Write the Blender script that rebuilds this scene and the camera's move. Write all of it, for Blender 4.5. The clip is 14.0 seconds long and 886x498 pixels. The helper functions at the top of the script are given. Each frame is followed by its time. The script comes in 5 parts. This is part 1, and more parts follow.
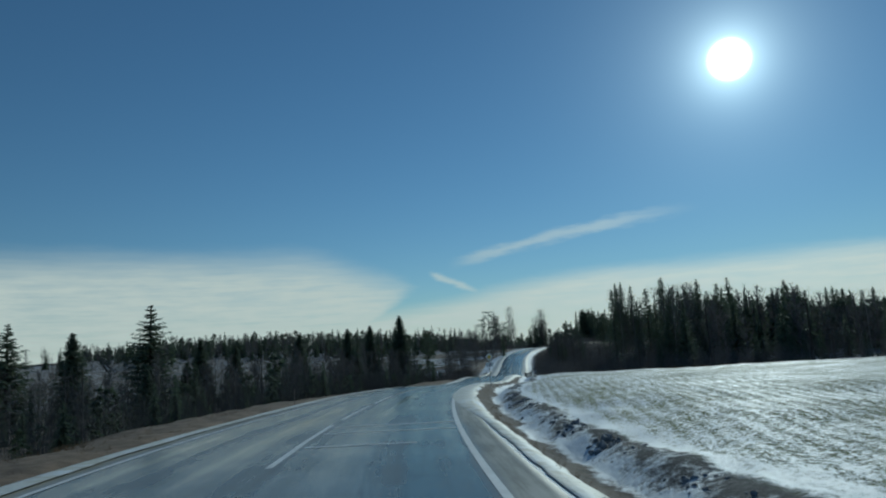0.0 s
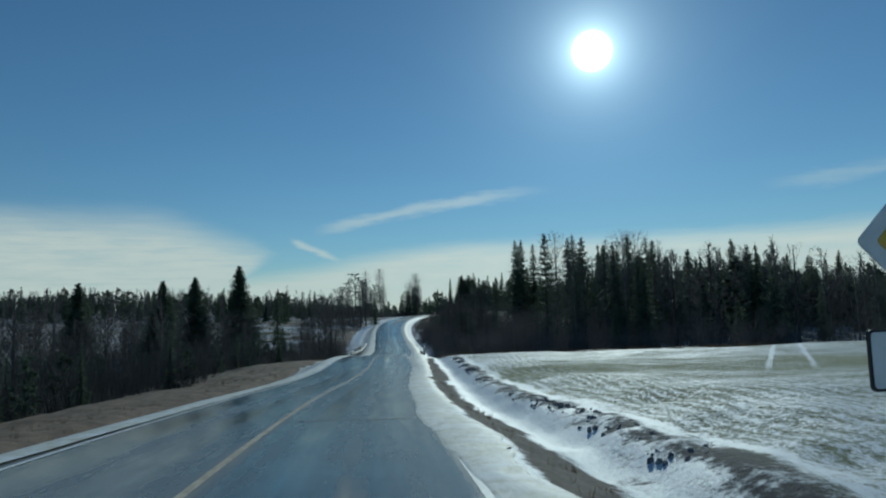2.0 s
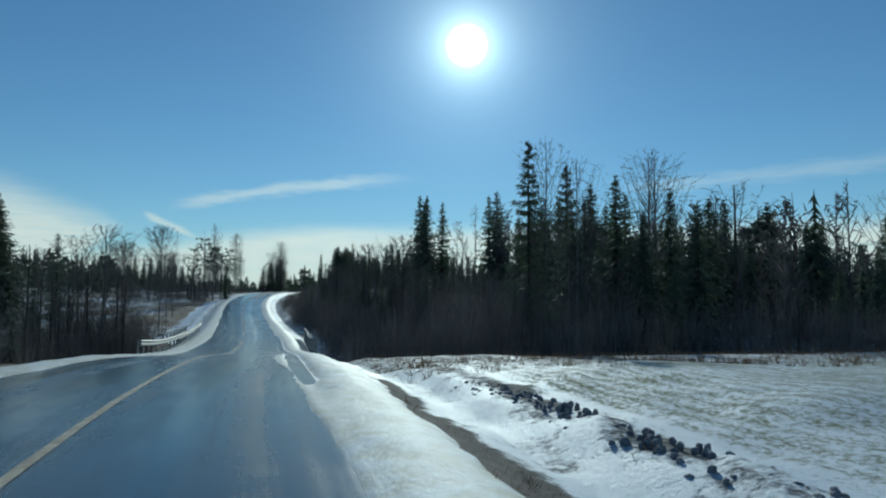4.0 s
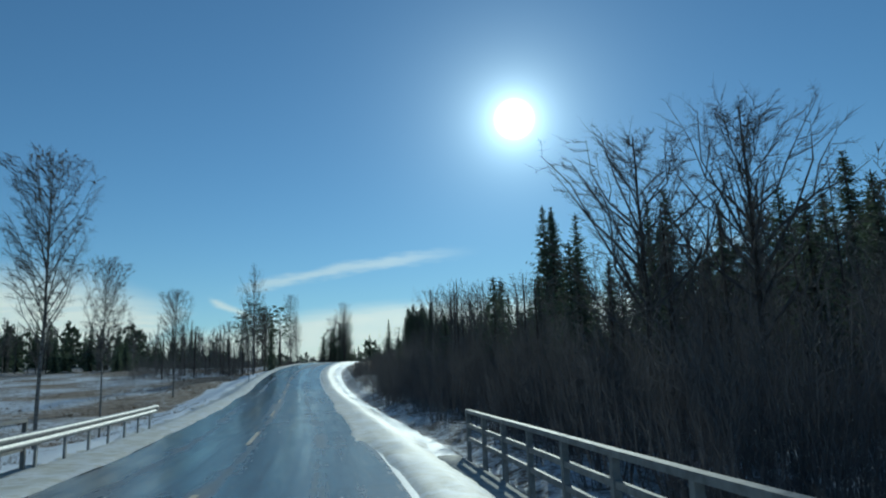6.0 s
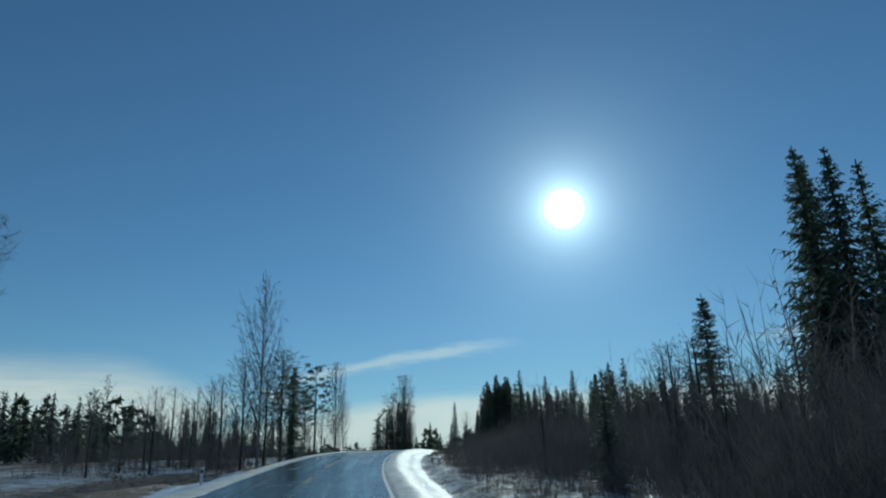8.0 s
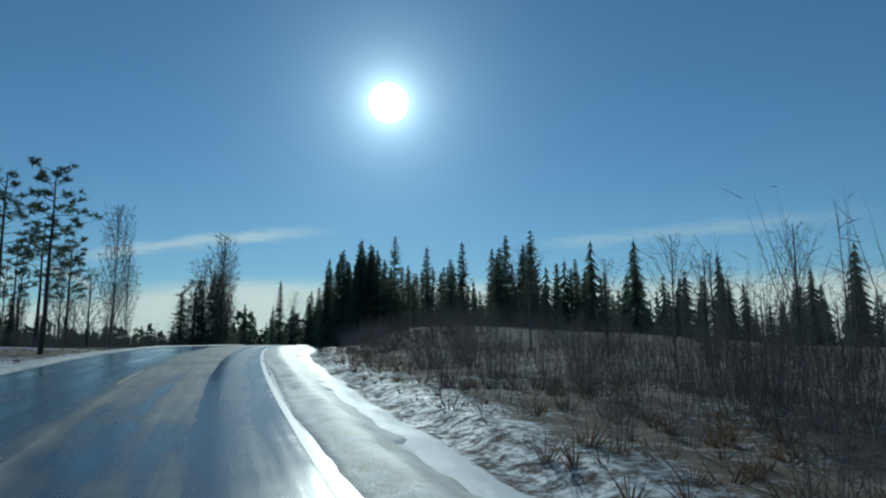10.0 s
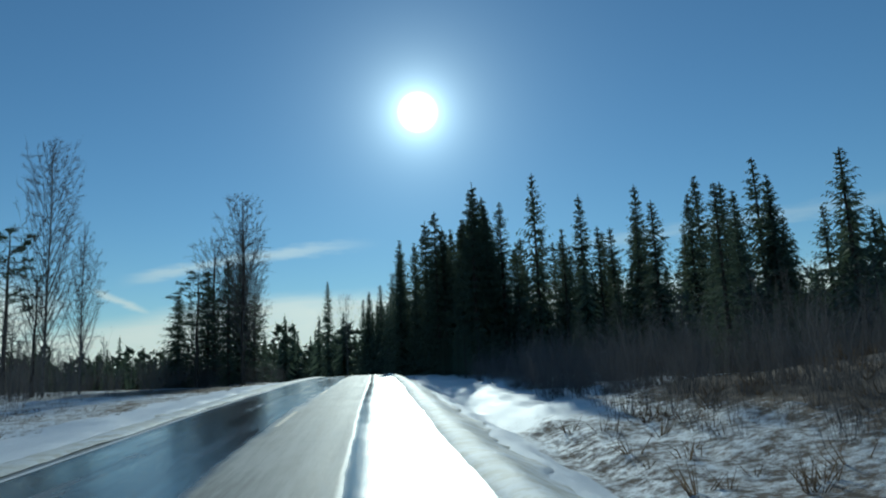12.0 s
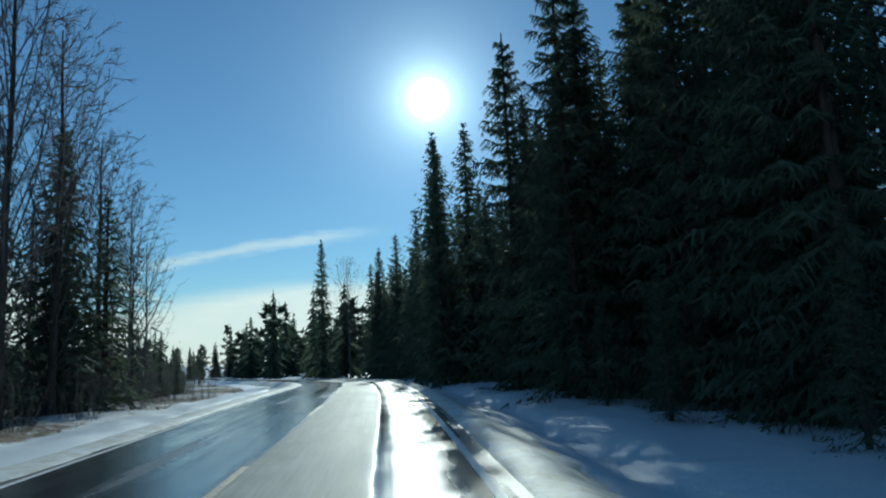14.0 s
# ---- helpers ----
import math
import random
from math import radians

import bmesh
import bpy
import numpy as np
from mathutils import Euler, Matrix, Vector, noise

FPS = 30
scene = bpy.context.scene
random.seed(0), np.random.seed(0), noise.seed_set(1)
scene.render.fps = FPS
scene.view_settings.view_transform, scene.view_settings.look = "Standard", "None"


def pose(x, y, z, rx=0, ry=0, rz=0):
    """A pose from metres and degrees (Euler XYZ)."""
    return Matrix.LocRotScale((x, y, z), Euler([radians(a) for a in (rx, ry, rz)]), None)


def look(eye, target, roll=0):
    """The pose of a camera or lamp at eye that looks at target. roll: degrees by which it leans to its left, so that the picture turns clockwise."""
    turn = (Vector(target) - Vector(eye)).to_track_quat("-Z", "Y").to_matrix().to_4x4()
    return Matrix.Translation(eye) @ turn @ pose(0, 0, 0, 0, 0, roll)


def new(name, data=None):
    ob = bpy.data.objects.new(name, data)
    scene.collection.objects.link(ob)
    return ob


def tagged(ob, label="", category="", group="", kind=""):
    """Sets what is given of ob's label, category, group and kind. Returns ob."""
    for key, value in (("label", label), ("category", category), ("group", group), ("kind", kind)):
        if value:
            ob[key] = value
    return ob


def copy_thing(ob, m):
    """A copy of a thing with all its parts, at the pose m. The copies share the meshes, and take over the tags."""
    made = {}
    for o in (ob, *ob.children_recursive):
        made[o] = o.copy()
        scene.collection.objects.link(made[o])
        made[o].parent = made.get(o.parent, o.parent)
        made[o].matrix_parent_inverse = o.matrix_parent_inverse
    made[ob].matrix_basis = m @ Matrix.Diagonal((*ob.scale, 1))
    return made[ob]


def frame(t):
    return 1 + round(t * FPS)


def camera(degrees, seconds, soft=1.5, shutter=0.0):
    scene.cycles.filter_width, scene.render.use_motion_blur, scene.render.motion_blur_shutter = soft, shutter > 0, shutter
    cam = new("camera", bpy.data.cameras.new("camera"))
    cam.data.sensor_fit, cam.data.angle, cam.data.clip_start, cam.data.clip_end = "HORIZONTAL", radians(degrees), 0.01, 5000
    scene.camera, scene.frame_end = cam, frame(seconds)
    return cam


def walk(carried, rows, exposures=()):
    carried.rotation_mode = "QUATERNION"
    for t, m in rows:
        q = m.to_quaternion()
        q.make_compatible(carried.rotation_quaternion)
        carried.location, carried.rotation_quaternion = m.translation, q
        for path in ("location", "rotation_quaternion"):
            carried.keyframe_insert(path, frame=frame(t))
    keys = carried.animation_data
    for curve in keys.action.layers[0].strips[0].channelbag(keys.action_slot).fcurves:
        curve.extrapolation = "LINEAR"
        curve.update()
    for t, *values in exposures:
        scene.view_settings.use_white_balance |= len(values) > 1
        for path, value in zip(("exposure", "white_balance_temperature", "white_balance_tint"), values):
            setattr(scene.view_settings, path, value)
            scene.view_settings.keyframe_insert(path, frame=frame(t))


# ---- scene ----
PATH = [  # seconds, x, y, z, yaw, pitch, roll
    (0.0, 0.00, 0.00, 1.35, -0.00, 8.45, 3.42),
    (0.5, -0.78, 12.90, 1.29, -4.02, 8.61, 3.19),
    (1.0, -0.90, 25.67, 1.07, -6.94, 8.04, 3.09),
    (1.5, -0.49, 38.29, 0.83, -9.23, 6.75, 2.60),
    (2.0, 0.51, 50.72, 0.50, -11.50, 5.53, 1.85),
    (2.5, 1.77, 62.87, 0.07, -14.06, 4.98, 0.84),
    (3.0, 3.17, 75.10, -0.53, -17.28, 4.46, 0.15),
    (3.5, 5.05, 87.32, -1.08, -20.42, 4.15, -0.10),
    (4.0, 7.09, 99.56, -1.37, -22.77, 4.24, -0.36),
    (4.5, 8.84, 111.84, -1.37, -23.57, 4.91, -0.72),
    (4.8, 9.98, 119.18, -1.55, -23.19, 5.61, -0.44),
    (5.0, 10.77, 124.05, -1.75, -22.66, 6.16, 0.13),
    (5.5, 12.90, 136.18, -2.55, -20.33, 8.02, 0.91),
    (6.0, 14.58, 148.44, -3.17, -17.72, 10.32, 2.08),
    (6.5, 16.51, 160.94, -3.27, -14.84, 12.84, 3.22),
    (7.0, 18.15, 173.53, -3.16, -13.40, 16.19, 3.78),
    (7.5, 19.61, 186.10, -2.97, -13.01, 15.17, 3.24),
    (8.0, 20.95, 198.52, -2.67, -13.49, 17.86, 1.65),
    (8.5, 22.36, 210.81, -2.31, -16.07, 22.78, 0.94),
    (9.0, 23.81, 223.04, -1.63, -24.30, 19.37, 0.67),
    (9.2, 24.45, 227.94, -1.35, -26.22, 16.25, 0.79),
    (9.5, 25.47, 235.29, -0.93, -28.35, 12.37, 0.62),
    (10.0, 27.47, 247.54, -0.18, -29.30, 8.72, 0.10),
    (10.5, 29.91, 259.74, 0.55, -27.86, 8.04, 0.04),
    (11.0, 32.77, 271.88, 1.19, -25.70, 8.88, 0.84),
    (11.5, 36.06, 283.95, 1.69, -24.47, 9.81, 2.73),
    (12.0, 39.80, 295.95, 2.06, -25.85, 9.36, 2.62),
    (12.5, 43.92, 307.74, 2.26, -26.59, 9.13, 2.50),
    (13.0, 48.20, 319.28, 2.50, -26.62, 8.94, 2.19),
    (13.5, 52.52, 330.56, 2.70, -26.01, 8.76, 2.18),
    (14.0, 56.73, 342.02, 2.83, -24.89, 8.34, 2.78),
]
cam = camera(65.0, 14.0, soft=2.1)
walk(cam, [(t, pose(x, y, z, 90 + p, r, w)) for t, x, y, z, w, p, r in PATH],
     exposures=[(0.0, -0.95, 5450.0, -10.0), (2.5, -0.85, 5450.0, -10.0), (5.0, -0.5, 5450.0, -10.0), (7.0, -0.64, 5420.0, -10.0), (9.0, -0.8, 5420.0, -10.0), (12.0, -0.65, 5450.0, -10.0), (14.0, -0.42, 5450.0, -10.0)])

# ---------------------------------------------------------------- light
SUN_AZ, SUN_EL = radians(24.65), radians(20.55)      # azimuth to the right of +y
SUN_DIR = Vector((math.sin(SUN_AZ) * math.cos(SUN_EL), math.cos(SUN_AZ) * math.cos(SUN_EL), math.sin(SUN_EL)))
sun = new("sun", bpy.data.lights.new("sun", "SUN"))
sun.data.energy, sun.data.angle, sun.data.color = 3.6, radians(0.53), (1.0, 0.93, 0.82)
sun.matrix_world = look(SUN_DIR * 50, (0, 0, 0))

world = bpy.data.worlds.new("winter_sky")
scene.world = world
world.use_nodes = True
WN, WL = world.node_tree.nodes, world.node_tree.links
WN.clear()


def wnode(kind, **props):
    n = WN.new(kind)
    for k, v in props.items():
        if k == "operation":
            n.operation = v
    return n


def wm(op, a, b=None, c=None):
    """A math node of the sky; its inputs are numbers or sockets."""
    n = WN.new("ShaderNodeMath")
    n.operation = op
    for i, v in enumerate((a, b, c)):
        if v is None:
            continue
        if isinstance(v, (int, float)):
            n.inputs[i].default_value = v
        else:
            WL.new(v, n.inputs[i])
    return n.outputs[0]


def wstep(v, lo, hi):
    n = WN.new("ShaderNodeMapRange")
    n.interpolation_type = "SMOOTHSTEP"
    WL.new(v, n.inputs[0])
    n.inputs[1].default_value, n.inputs[2].default_value = lo, hi
    return n.outputs[0]


def wmix(kind, fac, a, b):
    n = WN.new("ShaderNodeMix")
    n.data_type, n.blend_type = "RGBA", kind
    for i, v in ((0, fac), (6, a), (7, b)):
        if isinstance(v, (int, float, tuple)):
            n.inputs[i].default_value = v
        else:
            WL.new(v, n.inputs[i])
    return n.outputs[2]


sky = WN.new("ShaderNodeTexSky")
sky.sky_type, sky.sun_disc = "NISHITA", False
sky.sun_elevation, sky.sun_rotation = SUN_EL, SUN_AZ
sky.air_density, sky.dust_density, sky.ozone_density = 1.0, 0.0, 4.0
coord = WN.new("ShaderNodeTexCoord")
sep = WN.new("ShaderNodeSeparateXYZ")
WL.new(coord.outputs["Generated"], sep.inputs[0])
el = wm("MULTIPLY", wm("ARCSINE", sep.outputs[2]), 57.2958)
az = wm("MULTIPLY", wm("ARCTAN2", sep.outputs[0], sep.outputs[1]), 57.2958)   # degrees to the right of +y
dot = WN.new("ShaderNodeVectorMath")
dot.operation = "DOT_PRODUCT"
WL.new(coord.outputs["Generated"], dot.inputs[0])
dot.inputs[1].default_value = SUN_DIR
ang = wm("MULTIPLY", wm("ARCCOSINE", wm("MINIMUM", dot.outputs["Value"], 1.0)), 57.2958)


def wnoise(sx, sy, detail, rough=0.55):
    comb = WN.new("ShaderNodeCombineXYZ")
    WL.new(wm("MULTIPLY", az, sx), comb.inputs[0])
    WL.new(wm("MULTIPLY", el, sy), comb.inputs[1])
    n = WN.new("ShaderNodeTexNoise")
    n.inputs["Scale"].default_value, n.inputs["Detail"].default_value, n.inputs["Roughness"].default_value = 1.0, detail, rough
    WL.new(comb.outputs[0], n.inputs["Vector"])
    return n.outputs["Fac"]


n_big = wnoise(0.09, 0.35, 5)
n_fine = wnoise(0.35, 1.6, 6, 0.6)
wob = wm("MULTIPLY", wm("SUBTRACT", n_big, 0.5), 3.0)
ragged = wm("MULTIPLY", wm("SUBTRACT", n_fine, 0.5), 2.0)
# left bank: a long wedge that tapers to a tip nearly straight ahead; right bank: low, rising slowly to the right
top_l = wm("SUBTRACT", 8.4, wm("MULTIPLY", wstep(az, -12.0, -1.6), 2.6))
over_l = wm("ADD", wm("SUBTRACT", el, top_l), wm("ADD", wm("MULTIPLY", wob, 0.45), wm("MULTIPLY", ragged, 0.35)))
end_l = wm("ADD", az, wm("ADD", ragged, wm("MULTIPLY", wm("ABSOLUTE", wm("SUBTRACT", el, 5.5)), 1.1)))
bank_l = wm("MULTIPLY", wm("SUBTRACT", 1.0, wstep(over_l, -2.4, 1.3)), wm("SUBTRACT", 1.0, wstep(end_l, -3.2, -1.4)))
top_r = wm("ADD", 3.5, wm("MULTIPLY", wstep(az, -7.0, 14.0), 2.5))
bank_r = wm("SUBTRACT", 1.0, wstep(wm("ADD", wm("SUBTRACT", el, top_r), wm("ADD", wm("MULTIPLY", wob, 0.3), wm("MULTIPLY", ragged, 0.35))), -1.3, 0.6))
bank = wm("MAXIMUM", bank_l, bank_r)
fibre = wnoise(0.16, 2.6, 6, 0.65)
bank = wm("MULTIPLY", bank, wm("MAXIMUM", wm("ADD", 0.12, wm("ADD", wm("MULTIPLY", n_fine, 0.65), wm("MULTIPLY", fibre, 0.8))), 0.1))
bank = wm("MULTIPLY", bank, wm("SUBTRACT", 1.0, wm("MULTIPLY", wstep(wm("ABSOLUTE", az), 60.0, 110.0), 0.6)))


def wisp(az0, el0, az1, el1, thick, bow, strength):
    """A thin streak of cloud from one direction to another, bowed upwards."""
    u = wm("DIVIDE", wm("SUBTRACT", az, az0), az1 - az0)
    mid = wm("ADD", el0, wm("MULTIPLY", u, el1 - el0))
    mid = wm("ADD", mid, wm("MULTIPLY", wm("MULTIPLY", u, wm("SUBTRACT", 1.0, u)), bow))
    off = wm("ABSOLUTE", wm("ADD", wm("SUBTRACT", el, mid), wm("MULTIPLY", wm("SUBTRACT", n_fine, 0.5), thick * 1.6)))
    inside = wm("MULTIPLY", wstep(u, -0.08, 0.12), wm("SUBTRACT", 1.0, wstep(u, 0.6, 1.1)))
    return wm("MULTIPLY", wm("MULTIPLY", inside, wm("SUBTRACT", 1.0, wstep(off, 0.0, thick))), strength)


streaks = wm("MAXIMUM", wisp(2.0, 7.3, 20.0, 10.0, 0.7, 1.6, 0.45), wisp(-0.6, 6.4, 3.6, 4.5, 0.45, 0.3, 0.6))
streaks = wm("MAXIMUM", streaks, wisp(38.0, 9.0, 62.0, 10.0, 0.9, 0.5, 0.22))
cloud = wm("MINIMUM", wm("MAXIMUM", bank, streaks), 1.0)
near_sun = wm("POWER", 2.718, wm("MULTIPLY", ang, -0.085))
lit = wm("ADD", 10.6, wm("MULTIPLY", near_sun, 6.0))
cl = WN.new("ShaderNodeVectorMath")
cl.operation = "SCALE"
cl.inputs[0].default_value = (1.0, 0.95, 0.85)
WL.new(lit, cl.inputs["Scale"])
tone = wmix("MIX", cloud, sky.outputs[0], cl.outputs[0])
# the sun's disc, drawn large, and windscreen glare painted into the sky round it
def fall(rate, much):
    return wm("MULTIPLY", wm("POWER", 2.718, wm("MULTIPLY", ang, -rate)), much)


glow = wm("ADD", fall(0.85, 34.0), wm("ADD", fall(0.26, 9.0), fall(0.09, 1.1)))
disc = wm("MULTIPLY", wm("SUBTRACT", 1.0, wstep(ang, 0.9, 1.75)), 60.0)
gl = WN.new("ShaderNodeVectorMath")
gl.operation = "SCALE"
gl.inputs[0].default_value = (0.92, 1.0, 1.0)
WL.new(wm("ADD", glow, disc), gl.inputs["Scale"])
tone = wmix("ADD", 1.0, tone, gl.outputs[0])
back = WN.new("ShaderNodeBackground")
back.inputs[1].default_value = 0.10
WL.new(tone, back.inputs[0])
wout = WN.new("ShaderNodeOutputWorld")
WL.new(back.outputs[0], wout.inputs[0])


# ---------------------------------------------------------------- materials
class Mat:
    """A node material with short ways to write it."""

    def __init__(self, name, rough=0.8, metal=0.0, color=None):
        self.m = bpy.data.materials.new(name)
        self.m.use_nodes = True
        self.n, self.l = self.m.node_tree.nodes, self.m.node_tree.links
        self.b = self.n["Principled BSDF"]
        self.b.inputs["Roughness"].default_value = rough
        self.b.inputs["Metallic"].default_value = metal
        if color:
            self.b.inputs["Base Color"].default_value = (*color, 1)

    def put(self, sock, v):
        if isinstance(v, (int, float)):
            sock.default_value = v
        elif isinstance(v, tuple):
            sock.default_value = v if len(v) == 4 or sock.type != "RGBA" else (*v, 1)
        else:
            self.l.new(v, sock)

    def coord(self, scale=(1, 1, 1), kind="Object"):
        c = self.n.new("ShaderNodeTexCoord")
        mp = self.n.new("ShaderNodeMapping")
        mp.inputs["Scale"].default_value = scale
        self.l.new(c.outputs[kind], mp.inputs[0])
        return mp.outputs[0]

    def noise(self, scale, detail=4, rough=0.55, vec=None, stretch=(1, 1, 1)):
        t = self.n.new("ShaderNodeTexNoise")
        t.inputs["Scale"].default_value, t.inputs["Detail"].default_value, t.inputs["Roughness"].default_value = scale, detail, rough
        self.l.new(vec if vec is not None else self.coord(stretch), t.inputs["Vector"])
        return t.outputs["Fac"]

    def math(self, op, a, b=0.0):
        t = self.n.new("ShaderNodeMath")
        t.operation = op
        self.put(t.inputs[0], a)
        self.put(t.inputs[1], b)
        return t.outputs[0]

    def step(self, v, lo, hi, a=0.0, b=1.0):
        t = self.n.new("ShaderNodeMapRange")
        t.interpolation_type = "SMOOTHSTEP"
        self.put(t.inputs[0], v)
        for i, q in enumerate((lo, hi, a, b)):
            self.put(t.inputs[i + 1], q)
        return t.outputs[0]

    def mix(self, fac, a, b):
        t = self.n.new("ShaderNodeMix")
        t.data_type = "RGBA"
        self.put(t.inputs[0], fac)
        self.put(t.inputs[6], a)
        self.put(t.inputs[7], b)
        return t.outputs[2]

    def attr(self, name):
        t = self.n.new("ShaderNodeAttribute")
        t.attribute_name = name
        s = self.n.new("ShaderNodeSeparateColor")
        self.l.new(t.outputs["Color"], s.inputs[0])
        return s.outputs

    def rand(self):
        return self.n.new("ShaderNodeObjectInfo").outputs["Random"]

    def island(self):
        return self.n.new("ShaderNodeNewGeometry").outputs["Random Per Island"]

    def color(self, v):
        self.put(self.b.inputs["Base Color"], v)
        return self

    def rough(self, v):
        self.put(self.b.inputs["Roughness"], v)
        return self

    def bump(self, h, strength, dist):
        t = self.n.new("ShaderNodeBump")
        t.inputs["Strength"].default_value, t.inputs["Distance"].default_value = strength, dist
        self.put(t.inputs["Height"], h)
        self.l.new(t.outputs[0], self.b.inputs["Normal"])
        return self


def thin(m, share):
    """Lets a share of the light through, as leaves, needles and fine stems do."""
    t = m.n.new("ShaderNodeBsdfTranslucent")
    mixer = m.n.new("ShaderNodeMixShader")
    mixer.inputs[0].default_value = share
    src = m.b.inputs["Base Color"].links[0].from_socket
    m.l.new(src, t.inputs["Color"])
    out = [n for n in m.n if n.type == "OUTPUT_MATERIAL"][0]
    m.l.new(m.b.outputs[0], mixer.inputs[1])
    m.l.new(t.outputs[0], mixer.inputs[2])
    m.l.new(mixer.outputs[0], out.inputs["Surface"])


def mat_ground():
    m = Mat("snowy_ground", 0.9)
    snow, crop, dead = m.attr("cover")[:3]
    big, mid, fine = m.noise(0.25, 5), m.noise(1.3, 6, 0.65), m.noise(5.5, 6, 0.75)
    speck = m.noise(10.5, 5, 0.82, m.coord((1.3, 0.6, 1)))
    soil = m.mix(m.step(fine, 0.35, 0.7), (0.062, 0.060, 0.060), (0.14, 0.134, 0.13))
    grass = m.mix(m.step(mid, 0.35, 0.65), (0.13, 0.088, 0.055), (0.25, 0.175, 0.115))
    green = m.mix(m.step(fine, 0.3, 0.7), (0.15, 0.16, 0.065), (0.32, 0.33, 0.17))
    base = m.mix(dead, soil, grass)
    base = m.mix(crop, base, green)
    white = m.mix(fine, (0.72, 0.75, 0.80), (0.86, 0.88, 0.90))
    n = m.math("ADD", m.math("MULTIPLY", big, 0.2), m.math("ADD", m.math("MULTIPLY", mid, 0.35), m.math("MULTIPLY", fine, 0.55)))
    sep = m.n.new("ShaderNodeSeparateXYZ")
    m.l.new(m.coord(), sep.inputs[0])
    # drilled rows, slightly askew to the road, and fine specks of snow between the blades
    across = m.math("SUBTRACT", m.math("MULTIPLY", sep.outputs[0], 0.9925), m.math("MULTIPLY", sep.outputs[1], 0.122))
    rows = m.math("SINE", m.math("MULTIPLY", m.math("ADD", across, m.math("MULTIPLY", big, 0.5)), 13.5))
    grain = m.math("ADD", m.math("MULTIPLY", big, 0.25), m.math("ADD", m.math("MULTIPLY", speck, 0.86), m.math("MULTIPLY", m.math("SUBTRACT", mid, 0.4), 0.14)))
    grain = m.math("ADD", grain, m.math("MULTIPLY", rows, 0.028))
    n = m.math("ADD", m.math("MULTIPLY", n, m.math("SUBTRACT", 1.0, crop)), m.math("MULTIPLY", grain, crop))
    off = m.math("ADD", m.math("SUBTRACT", m.math("MULTIPLY", sep.outputs[0], 0.796), m.math("MULTIPLY", sep.outputs[1], 0.605)), m.math("MULTIPLY", mid, 0.4))
    pair = m.math("ABSOLUTE", m.math("SUBTRACT", m.math("ABSOLUTE", m.math("ADD", off, 29.7)), 1.1))
    tram = m.math("MULTIPLY", m.math("SUBTRACT", 1.0, m.step(pair, 0.06, 0.24)), m.math("MULTIPLY", crop, m.step(sep.outputs[1], 79.0, 87.0)))
    n = m.math("ADD", n, m.math("MULTIPLY", tram, 0.14))
    s = m.step(m.math("SUBTRACT", n, m.math("SUBTRACT", 0.92, m.math("MULTIPLY", snow, 0.74))), -0.08, 0.09)
    m.color(m.mix(s, base, white))
    m.rough(m.step(s, 0.0, 1.0, 0.95, 0.6))
    m.bump(m.math("ADD", m.math("MULTIPLY", s, 0.4), m.math("ADD", fine, mid)), 0.55, 0.07)
    return m.m


